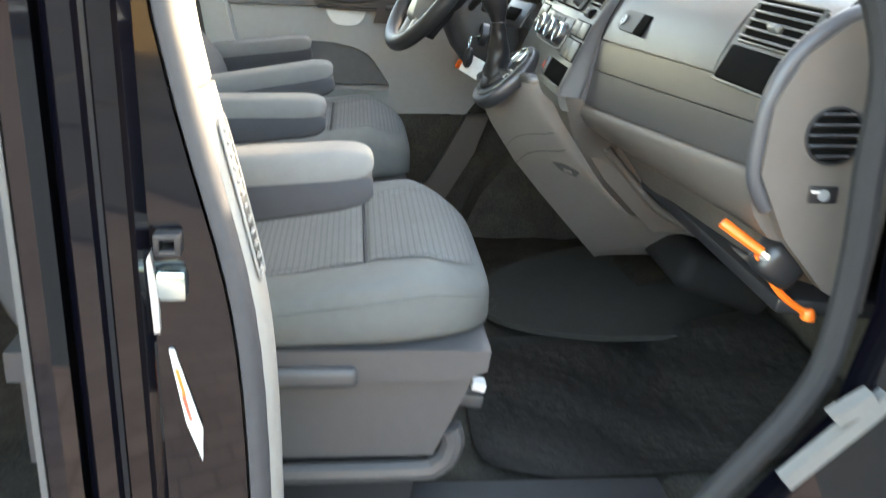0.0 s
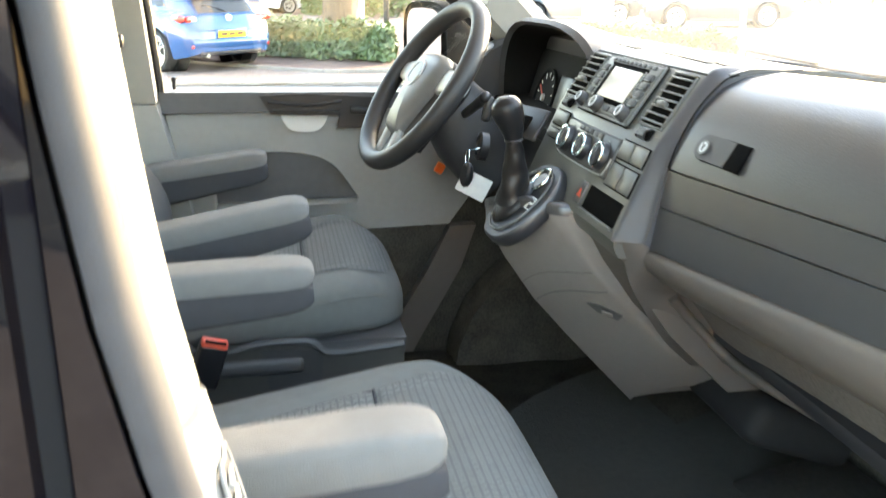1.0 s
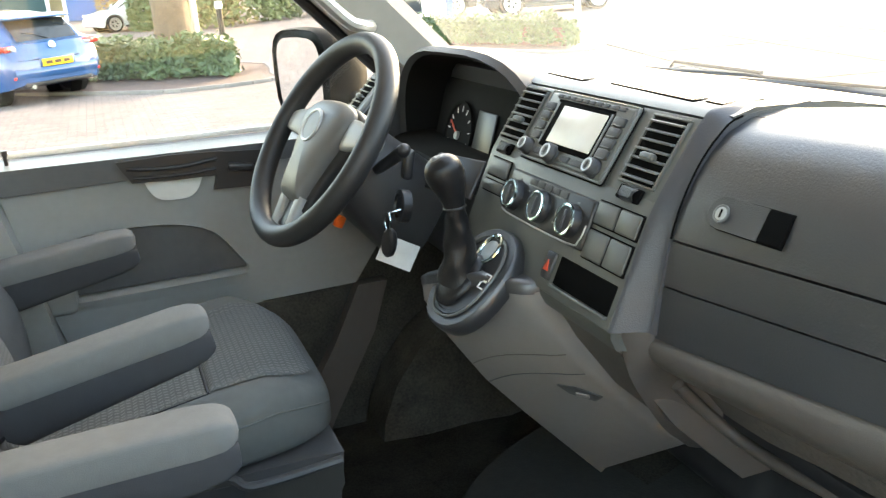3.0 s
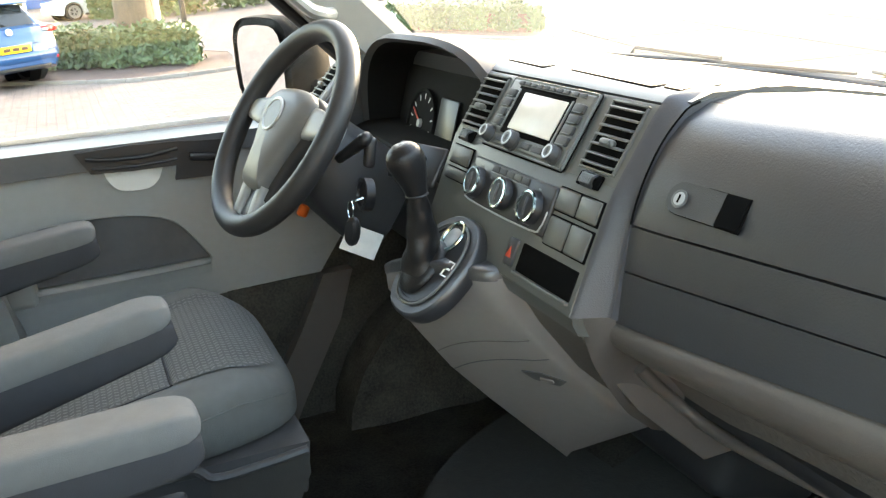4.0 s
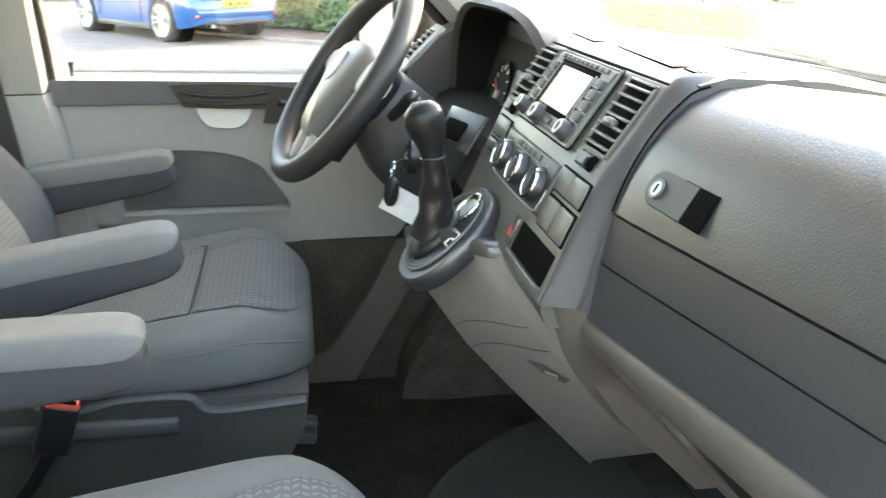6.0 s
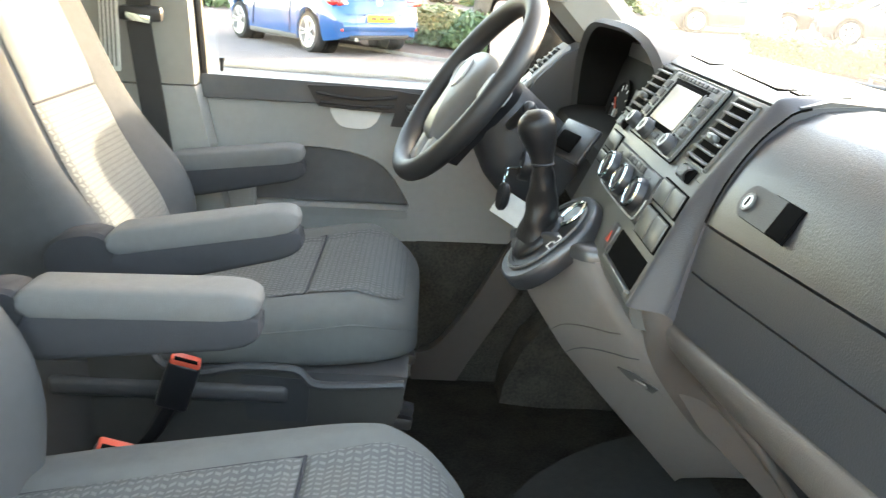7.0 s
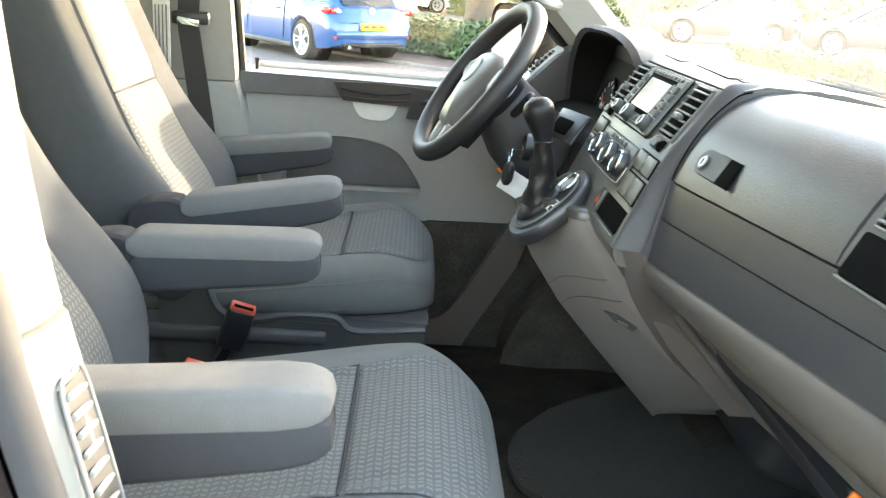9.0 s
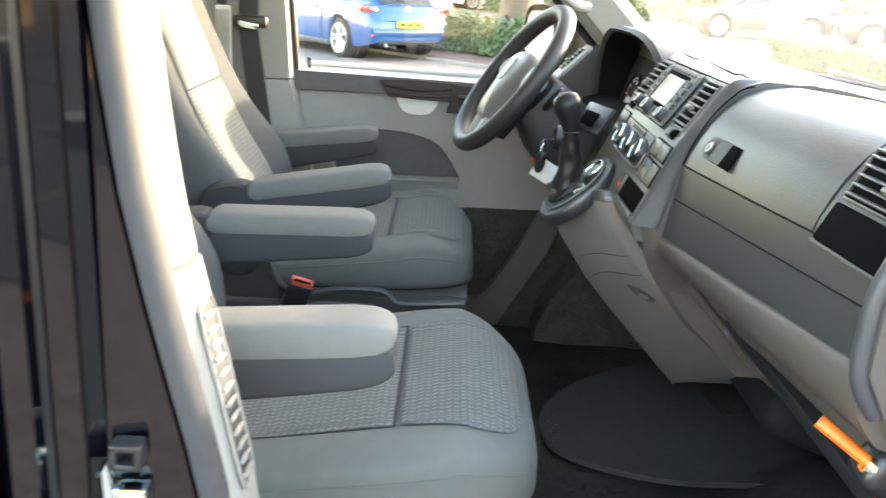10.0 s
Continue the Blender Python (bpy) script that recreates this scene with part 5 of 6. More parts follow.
    # half outline of the section, from the middle of the front to the middle of the rear
    outline = [(0.046, 0.0), (0.048, 0.05), (0.049, 0.10), (0.047, 0.128), (0.041, 0.138), (0.050, 0.150), (0.068, 0.176), (0.082, 0.200), (0.086, 0.214), (0.082, 0.227), (0.064, 0.239), (0.03, 0.246), (-0.03, 0.246), (-0.068, 0.238), (-0.086, 0.215), (-0.09, 0.17), (-0.09, 0.09), (-0.09, 0.0)]
    fine = [(v.x, v.y) for v in smoothline([(a, b, 0) for a, b in outline], 3)]
    nf = 9 * 3

    def bw(z):
        return (1 - 0.26 * max(z - 0.28, 0) ** 1.1) * (0.86 + 0.14 * min(1, z / 0.10))

    def belly(z):
        return 0.020 * math.exp(-((z - 0.15) / 0.10) ** 2)

    def swell(z):
        """How far the side bolsters stand out at a height."""
        return 0.25 + 0.75 * math.exp(-((z - 0.20) / 0.13) ** 2)

    def bfront(z, y):
        k = abs(y) / bw(z)
        for (xa, ya), (xc, yb) in zip(fine[:nf], fine[1:nf]):
            if ya <= k <= yb:
                return xa + (xc - xa) * (k - ya) / max(yb - ya, 1e-6) + belly(z)
        return fine[0][0] + belly(z)

    zs = [0, 0.02] + [0.04 + 0.03 * k for k in range(23)] + [0.72, 0.74, 0.76, 0.77, 0.78, 0.79, 0.80]
    rings = []
    for z in zs:
        f = max(1 - max((z - 0.70) / 0.1, 0) ** 2.5, 0.02) ** 0.4 if z > 0.70 else (0.75 + 0.25 * min(z / 0.05, 1))
        half_ring = [((0.046 + (x - 0.046) * swell(z) if y > 0.139 and x > 0.046 else x) + (belly(z) if x > 0 else 0), y * bw(z)) for x, y in fine]
        ring = half_ring + [(x, -y) for x, y in reversed(half_ring[1:-1])]
        rings.append([(x * (0.3 + 0.7 * f), y * (0.6 + 0.4 * f), z) for x, y in ring])
    bk = part("backrest", loft(rings), BOLSTER, seat, "dark grey cloth backrest with raised sides", smooth=60, at=lean_m)
    bk.data.set_sharp_from_angle(angle=radians(80))

    def back_inlay(z0, z1, w0, w1):
        rows = []
        m, q = 16, 26
        for i in range(m + 1):
            z, wy = z0 + (z1 - z0) * i / m, (w0 + (w1 - w0) * i / m) * bw(z0 + (z1 - z0) * i / m)
            rows.append([(bfront(z, -wy + 2 * wy * j / q) + (0.004 + 0.004 * math.sin(math.pi * i / m) ** 0.4 if 0 < i < m and 0 < j < q else 0.0022), -wy + 2 * wy * j / q, z) for j in range(q + 1)])
        return loft(rows, closed=False)

    part("back_panel", back_inlay(0.04, 0.393, 0.131, 0.131), ZIGZAG_BACK, seat, "zigzag patterned backrest panel", smooth=60, at=lean_m)
    part("upper_panel", back_inlay(0.398, 0.74, 0.131, 0.131), CLOTH, seat, "plain upper backrest panel", smooth=60, at=lean_m)
    part("back_seam", tube([(bfront(0.3955, y) + 0.002, y, 0.3955) for y in [-0.128 + 0.016 * k for k in range(17)]], 0.0018, 6), ARMDARK, bk, "dark cross seam")
    for (ya, tx, tz, rx, rz) in arms:
        ln = math.hypot(tx - rx, tz - rz)
        ang = math.degrees(math.atan2(tz - rz, tx - rx))
        am = pose(rx, ya - yc, rz, 0, -ang, 0)
        stations = [0, 0.02, 0.06, 0.3, 0.6, 0.85, 0.93, 0.97, 0.99, 1.0]

        def sec(t, lo, hi, wy, e=0.34):
            f = front_round(t, 0.84, 2.3)
            g = 0.55 + 0.45 * min(1, t / 0.04)
            zc, hh = (lo + hi) / 2, (hi - lo) / 2
            k = (0.12 + 0.88 * f) * g
            return [(ln * t, wy * (0.4 + 0.6 * f) * se(math.cos(2 * math.pi * j / 20), e), zc + hh * k * se(math.sin(2 * math.pi * j / 20), e)) for j in range(20)]

        arm = part("armrest", loft([sec(t, -0.040, 0.0, 0.032) for t in stations]), ARMCLOTH, seat, "light grey padded armrest", smooth=50, at=am)
        arm.data.set_sharp_from_angle(angle=radians(70))
        part("arm_shell", loft([sec(t, -0.092 + 0.022 * t, -0.026, 0.0312) for t in stations[:-1]] + [sec(0.985, -0.060, -0.028, 0.026)]), ARMDARK, seat, "dark grey armrest shell", smooth=50, at=am)
        part("arm_seam", tube([(ln * t, s * 0.0305, -0.014) for s in (-1,) for t in (0.02, 0.3, 0.6, 0.84)], 0.0008, 5), CLOTH, arm)
        part("arm_catch", rbox((0.05, 0.040, 0.008), (ln * 0.72, 0, -0.0705), 0.002, rot=(0, -5.5, 0)), HOOD, arm, "dark catch below the armrest")
        part("arm_hinge", moved(loft([[(x * s, y * s, z) for x, y in oval(0.055, 0.042, 20, 0.8)] for s, z in ((0.9, -0.028), (1, -0.022), (1, 0.022), (0.9, 0.028))]), basis((rx - 0.035, ya - yc, rz - 0.048), (1, 0, 0.2), (-0.2, 0, 1))), ARMDARK, seat)
    return seat


driver = make_seat("driver_seat", "grey cloth driver's seat with two folding armrests", 0.335, 0.512, 0.030, [(0.070, 0.338, 1.117, 0.075, 1.072), (0.605, 0.272, 1.098, 0.012, 1.068)])
passenger = make_seat("passenger_seat", "grey cloth passenger seat with zigzag panels and two armrests", -0.470, 0.580, 0.062, [(-0.195, 0.335, 1.092, 0.070, 1.086), (-0.775, 0.405, 1.146, 0.12, 1.125)])

# inner side of the driver's seat: moulded cover with pocket
SIDE = material("seat_cover_plastic", (0.048, 0.046, 0.042), 0.5, bump=0.15, vary=0.1)
cov = thing("seat_side_cover", "grey moulded side cover with storage pocket on the driver's seat", "seat cover")
line = [(0.02, 0.93), (0.06, 0.95), (0.10, 0.925), (0.125, 0.865), (0.16, 0.845), (0.20, 0.845), (0.245, 0.855), (0.33, 0.855), (0.36, 0.832), (0.42, 0.832), (0.495, 0.838)]
part("panel", prism([(0.495, 0.80), (0.46, 0.73), (0.03, 0.70)] + line, 0.085, 0.100, r=0.004), SIDE, cov)
part("rim", tube([(p.x, 0.086, p.y) for p in smoothline([(a, b, 0) for a, b in line], 4)], 0.007, 8), BASEGREY, cov)
# Dark plate on the surface; its colour imitates shade in a pocket.
part("pocket", prism([(0.25, 0.845), (0.355, 0.84), (0.35, 0.77), (0.26, 0.77)], 0.0835, 0.086, r=0.001), HOOD, cov, "pocket as a flat patch of painted shade")
part("pivot_cap", moved(lathe([(0.05, 0), (0.05, 0.012), (0.04, 0.018), (0, 0.018)], 24), basis((0.045, 0.09, 0.925), (1, 0, 0), (0, 0, 1))), ARMDARK, cov)
bolt = part("bolt", lathe([(0.007, 0.018), (0.006, 0.022), (0, 0.022)], 12), CHROME, cov, at=basis((0.075, 0.09, 0.935), (1, 0, 0), (0, 0, 1)))

for nm, at, rot, lb in (("seat_buckle", (0.172, 0.060, 0.862), (12, 18, 10), "red and black seat belt buckle beside the driver's seat"), ("seat_buckle", (0.157, -0.200, 0.866), (12, 20, 12), "red and black seat belt buckle beside the passenger seat")):
    bk = thing(nm, lb, "belt buckle", group="belt buckles", at=at, rot=rot)
    part("housing", rbox((0.048, 0.024, 0.085), (0, 0, -0.030), 0.006, 3), BLACK, bk)
    part("release_button", rbox((0.044, 0.021, 0.016), (0, 0, 0.012), 0.004, 3), RED, bk, "red release button")
    part("slot", rbox((0.034, 0.006, 0.003), (0, -0.007, 0.0195), 0.0005), HOLE_TONE, bk)
    part("stalk", tube([(0, 0, -0.07), (-0.01, 0.005, -0.13), (-0.03, 0.01, -0.2)], 0.012, 8, 0.6), BLACK, bk)

# ---- floor things ----
def grid_sheet(x0, x1, y0, y1, z, th, f, n=24, corner=0.0):
    rows = []
    for i in range(n + 1):
        u = i / n
        x = x0 + (x1 - x0) * u
        c = corner * (1 - math.sqrt(max(1 - max(0, 1 - u / 0.16) ** 2, 0)))
        rows.append([(x, y0 + c + (y1 - y0 - 2 * c) * j / n, z + th + f(x, y0 + (y1 - y0) * j / n)) for j in range(n + 1)])
    b = loft(rows, closed=False)
    bmesh.ops.solidify(b, geom=b.faces[:], thickness=th)
    return b


mat1 = tagged(part("floor_mat", grid_sheet(0.592, 1.28, -0.56, -0.03, 0.532, 0.010, lambda x, y: 0.25 * max(x - 1.0, 0) + 0.006 * math.sin(x * 21 + y * 9) * math.sin(y * 17) + 0.0022 * noise.noise((x * 46, y * 30, 1.0)) + 0.0016 * noise.noise((x * 95, y * 60, 4.0)) + 0.12 * max(0, -0.50 - y) * (0.5 + 0.5 * math.sin(x * 14)), 96, 0.07), RUBBER), "worn black rubber mat in the passenger footwell", "floor mat")
tunnel = smoothline([(1.25, -0.085, 0), (1.07, -0.075, 0), (0.92, -0.078, 0), (0.79, -0.045, 0), (0.70, 0.015, 0), (0.672, 0.09, 0), (0.674, 0.165, 0), (0.70, 0.24, 0), (0.75, 0.315, 0), (0.87, 0.42, 0), (1.04, 0.50, 0), (1.25, 0.52, 0)], 5)
bm = prism([(p.x, p.y) for p in tunnel], 0.5505, 0.5625, axis="z", r=0.004)
mat2 = tagged(part("floor_mat", bm, GREENMAT), "flat grey green mat with rounded end on the floor", "floor mat")
for i in range(9):
    part("rubber_stud", lathe([(0.004, 0.5625), (0.0035, 0.5645), (0, 0.5645)], 8), RUBBER, mat2, at=pose(0.688 + 0.008 * (i % 3), 0.05 + 0.014 * i, 0))
tagged(part("floor_mat", grid_sheet(0.46, 1.25, 0.20, 0.70, 0.532, 0.010, lambda x, y: 0.3 * max(x - 1.0, 0) + 0.003 * math.sin(x * 30) * math.sin(y * 24), 24, 0.04), CARPET), "black carpet mat in the driver's footwell", "floor mat")
duct = thing("heater_duct", "dark plastic heater duct below the console", "duct", at=(1.145, 0.02, 0.70), rot=(0, 20, 0))
part("duct_body", rbox((0.22, 0.30, 0.09), (0.01, 0, 0), 0.03, 3), SEAL, duct)
part("collar", rbox((0.12, 0.26, 0.05), (0.04, 0, 0.065), 0.012), SEAL, duct)
tagged(part("wheel_arch", loft([[(1.0 + 0.0 * k, 0.60, 0.5), (0.70 + 0.42 * math.cos(0), 0.6, 0.5)][:1] + [(1.05 - 0.36 * math.cos(math.pi * j / 12) * 1.0, y, 0.5 + 0.34 * math.sin(math.pi * j / 12)) for j in range(13)] for k, y in enumerate((0.62, 0.64, 0.74))]), CARPET), "black carpeted wheel arch", "wheel arch", kind="structure")

strap = thing("orange_tool", "orange handled emergency tool hanging below the dash", "tool")
part("handle", tube(smoothline([(0.835, -0.775, 1.052), (0.85, -0.785, 1.042), (0.875, -0.795, 1.025), (0.885, -0.80, 1.018)], 4), lambda t: 0.0088 - 0.001 * t, 12, 0.8), ORANGE, strap)
part("metal_head", tube([(0.878, -0.80, 1.022), (0.892, -0.805, 1.012)], 0.009, 10), CHROME, strap, "steel tip")
part("strap", tube(smoothline([(0.875, -0.80, 1.018), (0.892, -0.80, 0.992), (0.915, -0.80, 0.965), (0.938, -0.80, 0.948), (0.956, -0.80, 0.938)], 4), 0.0048, 8), ORANGE, strap, "orange plastic strap")
part("holder", rbox((0.06, 0.05, 0.05), (0.905, -0.79, 1.005), 0.015, 3, rot=(0, 35, 0)), BLACK, strap, "black tool holder")
part("strap_end", lathe([(0.009, -0.006), (0.010, 0.0), (0.006, 0.008), (0, 0.009)], 12), ORANGE, strap, at=pose(0.954, -0.80, 0.938))

# ---- outside ----
GZ = -0.04
PAVE = material("pinkish_pavers", (0.27, 0.215, 0.188), 0.95, bump=0.3, bump_scale=40, vary=0.12, grain=6, blotch=0.25, spec=0.08)
SLAB = material("concrete_slab", (0.11, 0.11, 0.106), 0.95, bump=0.3, bump_scale=30, vary=0.2, grain=5, blotch=0.4, spec=0.05)
KERB = material("kerb_stone", (0.22, 0.19, 0.17), 0.9, vary=0.2, grain=10)
SOIL = material("bark_soil", (0.13, 0.075, 0.055), 0.95, bump=1.0, bump_scale=25, vary=0.35, grain=12)
LEAF = material("hedge_leaf", (0.085, 0.125, 0.045), 0.45, bump=0.0, vary=0.5, grain=9, blotch=1.5)
LEAF2 = material("shrub_leaf", (0.15, 0.16, 0.06), 0.6, bump=0.0, vary=0.5, grain=6, blotch=0.7)
TWIG = material("brown_twigs", (0.24, 0.18, 0.10), 0.9, bump=0.0, vary=0.4, grain=5, blotch=0.6)
BARK = material("tree_bark", (0.15, 0.105, 0.075), 0.9, bump=1.0, bump_scale=22, vary=0.35, grain=9, blotch=2.5)
CARBLUE = material("blue_car_paint", (0.006, 0.070, 0.215), 0.25, bump=0.0, vary=0.03, coat=1.0)
CARWHITE = material("white_car_paint", (0.75, 0.75, 0.75), 0.3, bump=0.0, vary=0.03, coat=1.0)
CARDARK = material("dark_car_paint", (0.03, 0.035, 0.04), 0.25, bump=0.0, vary=0.05, coat=1.0)
CARGLASS = material("dark_car_glass", (0.02, 0.025, 0.028), 0.05, bump=0.0, vary=0.0)
TYRE = material("tyre_rubber", (0.015, 0.015, 0.015), 0.85, vary=0.2)
ALLOY = material("alloy", (0.6, 0.6, 0.6), 0.3, metal=0.8, bump=0.0)
YELLOW = material("plate_yellow", (0.80, 0.50, 0.02), 0.5, bump=0.0)
BRICKW = material("brick_wall", (0.26, 0.19, 0.10), 0.9, bump=0.4, bump_scale=12, vary=0.2, grain=3)
BLUEDOOR = material("blue_door_paint", (0.05, 0.12, 0.32), 0.5, vary=0.1)
TEAL = material("dark_teal_door", (0.03, 0.07, 0.075), 0.5, vary=0.1)


def paved(m, joint, scale=0.21):
    """Faint joints of brick pavers, with their relief."""
    nt = m.node_tree
    p = nt.nodes["Principled BSDF"]
    tc, br, mix = nt.nodes.new("ShaderNodeTexCoord"), nt.nodes.new("ShaderNodeTexBrick"), nt.nodes.new("ShaderNodeMix")
    br.inputs["Scale"].default_value = 1.0
    br.inputs["Brick Width"].default_value, br.inputs["Row Height"].default_value, br.inputs["Mortar Size"].default_value = scale, scale / 2, 0.007
    br.inputs["Color1"].default_value, br.inputs["Color2"].default_value, br.inputs["Mortar"].default_value = (1, 1, 1, 1), (0.72, 0.70, 0.70, 1), (joint, joint, joint, 1)
    mix.data_type, mix.blend_type = "RGBA", "MULTIPLY"
    mix.inputs[0].default_value = 0.75
    nt.links.new(tc.outputs["Object"], br.inputs["Vector"])
    nt.links.new(p.inputs["Base Color"].links[0].from_socket, mix.inputs[6])
    nt.links.new(br.outputs[0], mix.inputs[7])
    nt.links.new(mix.outputs[2], p.inputs["Base Color"])


paved(PAVE, 0.35)
ground = tagged(part("ground", rbox((400, 400, 0.4), (0, 0, GZ - 0.2), 0.0), PAVE, smooth=0), "pinkish brick paved yard reaching the horizon", "ground", kind="structure")


def between(rows, x):
    """The row at x, read between its neighbours in a table whose first column is x."""
    for a, b in zip(rows, rows[1:]):
        if a[0] <= x <= b[0]:
            q = (x - a[0]) / (b[0] - a[0])
            q = q * q * (3 - 2 * q) * 0.35 + q * 0.65
            return [p + (r - p) * q for p, r in zip(a, b)]
    return list(rows[0] if x < rows[0][0] else rows[-1])


def make_car(name, label, paint, at, heading, scale=1.0, tall=1.0, plate=True, spokes=10):
    """A hatchback; x points forwards, the origin lies on the ground below its middle."""
    car = thing(name, label, "car", at=at, rot=(0, 0, heading))
    car.scale = (scale, scale, scale)
    WX, WR, AR = 1.29, 0.330, 0.372
    # x, half width at the sill, at the widest line, at the shoulder; heights of the underside, widest line, shoulder, deck
    rows = [(-2.12, 0.50, 0.56, 0.50, 0.34, 0.46, 0.58, 0.62), (-2.10, 0.64, 0.72, 0.66, 0.31, 0.48, 0.63, 0.68), (-2.04, 0.72, 0.81, 0.74, 0.28, 0.52, 0.76, 0.82), (-1.93, 0.78, 0.86, 0.79, 0.25, 0.58, 0.86, 0.92), (-1.70, 0.83, 0.895, 0.83, 0.22, 0.62, 0.92, 0.965), (-1.30, 0.86, 0.912, 0.85, 0.20, 0.64, 0.935, 0.97), (-0.80, 0.85, 0.895, 0.845, 0.19, 0.62, 0.915, 0.95), (-0.10, 0.845, 0.885, 0.84, 0.19, 0.60, 0.885, 0.93), (0.70, 0.85, 0.885, 0.835, 0.19, 0.60, 0.855, 0.91), (1.30, 0.855, 0.895, 0.82, 0.20, 0.60, 0.80, 0.87), (1.75, 0.79, 0.845, 0.73, 0.22, 0.54, 0.71, 0.77), (2.00, 0.66, 0.74, 0.60, 0.26, 0.48, 0.61, 0.66), (2.12, 0.46, 0.54, 0.42, 0.30, 0.42, 0.53, 0.56)]
    xs = sorted(set([round(-2.12 + 0.06 * k, 3) for k in range(71)] + [round(w + AR * math.cos(math.pi * k / 16), 3) for w in (-WX, WX) for k in range(17)]))
    rings = []
    for x in xs:
        _, ws, ww, wt, zb, zw, zs, zt = between(rows, x)
        dx = min(abs(x + WX), abs(x - WX))
        lift = 0.325 + math.sqrt(max(AR * AR - dx * dx, 0)) if dx < AR else zb
        lift = max(lift, zb)
        zw = max(zw, lift + 0.03)
        side = [(ws * 0.55, max(zb, min(lift, 0.56))), (ws + 0.02 * (lift > zb), lift), (ws + 0.6 * (ww - ws), lift + 0.35 * (zw - lift)), (ww, zw), (ww - 0.012, zw + 0.30 * (zs - zw)), (ww * 0.4 + wt * 0.6, zw + 0.8 * (zs - zw)), (wt, zs), (wt * 0.88, zt), (wt * 0.45, zt + 0.014)]
        rings.append([(x, y, z) for y, z in side] + [(x, -y, z) for y, z in reversed(side)])
    part("body", loft(rings), paint, car, smooth=38)

    # x, half width at the waist, half width at the roof edge, waist height, roof height
    cabin = [(-1.98, 0.60, 0.55, 0.90, 0.93), (-1.86, 0.66, 0.56, 0.92, 1.05), (-1.70, 0.71, 0.57, 0.93, 1.22), (-1.55, 0.74, 0.575, 0.935, 1.285), (-1.1, 0.77, 0.58, 0.93, 1.345), (-0.5, 0.785, 0.585, 0.92, 1.385), (0.0, 0.785, 0.575, 0.90, 1.355), (0.4, 0.78, 0.555, 0.885, 1.22), (0.8, 0.77, 0.53, 0.87, 1.01), (1.05, 0.75, 0.51, 0.86, 0.885)]

    def cab(x):
        _, wb, wt, zb, zt = between(cabin, x)
        return wb, wt, zb, zb + (zt - zb) * tall

    rings = []
    for k in range(52):
        x = -1.98 + 3.03 * k / 51
        wb, wt, zb, zt = cab(x)
        side = [(wb, zb - 0.03), (wb * 0.97 + wt * 0.03, zb + 0.08 * (zt - zb)), (wb * 0.30 + wt * 0.70, zb + 0.66 * (zt - zb)), (wt, zt - 0.16 * (zt - zb)), (wt * 0.90, zt - 0.03), (wt * 0.55, zt)]
        rings.append([(x, y, z) for y, z in side] + [(x, -y, z) for y, z in reversed(side)])
    part("roof", loft(rings), paint, car, smooth=45)
    for s in (-1, 1):
        def wall(x, f):
            wb, wt, zb, zt = cab(x)
            mid = wb * 0.30 + wt * 0.70
            y = wb + (mid - wb) * min(f / 0.66, 1) + (wt - mid) * max(f - 0.66, 0) / 0.18
            return (x, s * (y + 0.008), zb + f * (zt - zb))
        for low, high in (([(-0.58 + 1.24 * k / 8, 0.12) for k in range(9)], [(-0.55 + 0.66 * k / 8, 0.82 - 0.10 * (k / 8) ** 4) for k in range(9)]), ([(-1.42 + 0.76 * k / 6, 0.16 + 0.10 * (1 - k / 6) ** 2) for k in range(7)], [(-1.20 + 0.57 * k / 6, 0.80 - 0.20 * (1 - k / 6) ** 2) for k in range(7)])):
            part("side_window", loft([[wall(a[0] + (b[0] - a[0]) * q / 4, a[1] + (b[1] - a[1]) * q / 4) for a, b in zip(low, high)] for q in range(5)], closed=False), CARGLASS, car, "dark side window")
        part("tail_light", rbox((0.30, 0.13, 0.105), (-1.87, s * 0.800, 0.855), 0.04, 3, rot=(0, -6, -s * 12)), TAIL, car, "red tail light")
        part("tail_lens", rbox((0.09, 0.22, 0.095), (-1.985, s * 0.66, 0.835), 0.035, 3, rot=(0, 14, s * 22)), TAIL, car, "red tail light on the hatch edge")
        part("lamp_core", rbox((0.03, 0.10, 0.045), (-2.035, s * 0.63, 0.83), 0.012, 2, rot=(0, 14, s * 22)), SILVER, car, "pale reversing light")
        part("head_light", rbox((0.25, 0.30, 0.12), (1.84, s * 0.66, 0.66), 0.04, 3, rot=(0, -15, -s * 28)), WHITE, car, "clear head light")
        part("reflector", rbox((0.03, 0.17, 0.045), (-2.075, s * 0.66, 0.42), 0.012, rot=(0, -8, s * 24)), TAIL, car)
        part("door_mirror", rbox((0.12, 0.20, 0.13), (0.62, s * 0.93, 1.0), 0.04, 3), paint, car)
        part("door_seam", tube([(0.72, s * 0.884, 0.32), (0.66, s * 0.893, 0.62), (0.60, s * 0.85, 0.87)], 0.006, 6), HOLE_TONE, car)
        part("door_seam", tube([(-0.66, s * 0.884, 0.30), (-0.70, s * 0.902, 0.62), (-0.68, s * 0.856, 0.93)], 0.006, 6), HOLE_TONE, car)
        part("door_handle", rbox((0.20, 0.03, 0.03), (-0.42, s * 0.885, 0.80), 0.012, 2), paint, car)
        part("sill", rbox((1.75, 0.05, 0.09), (0.0, s * 0.845, 0.215), 0.02, 2), HOOD, car, "dark sill strip")
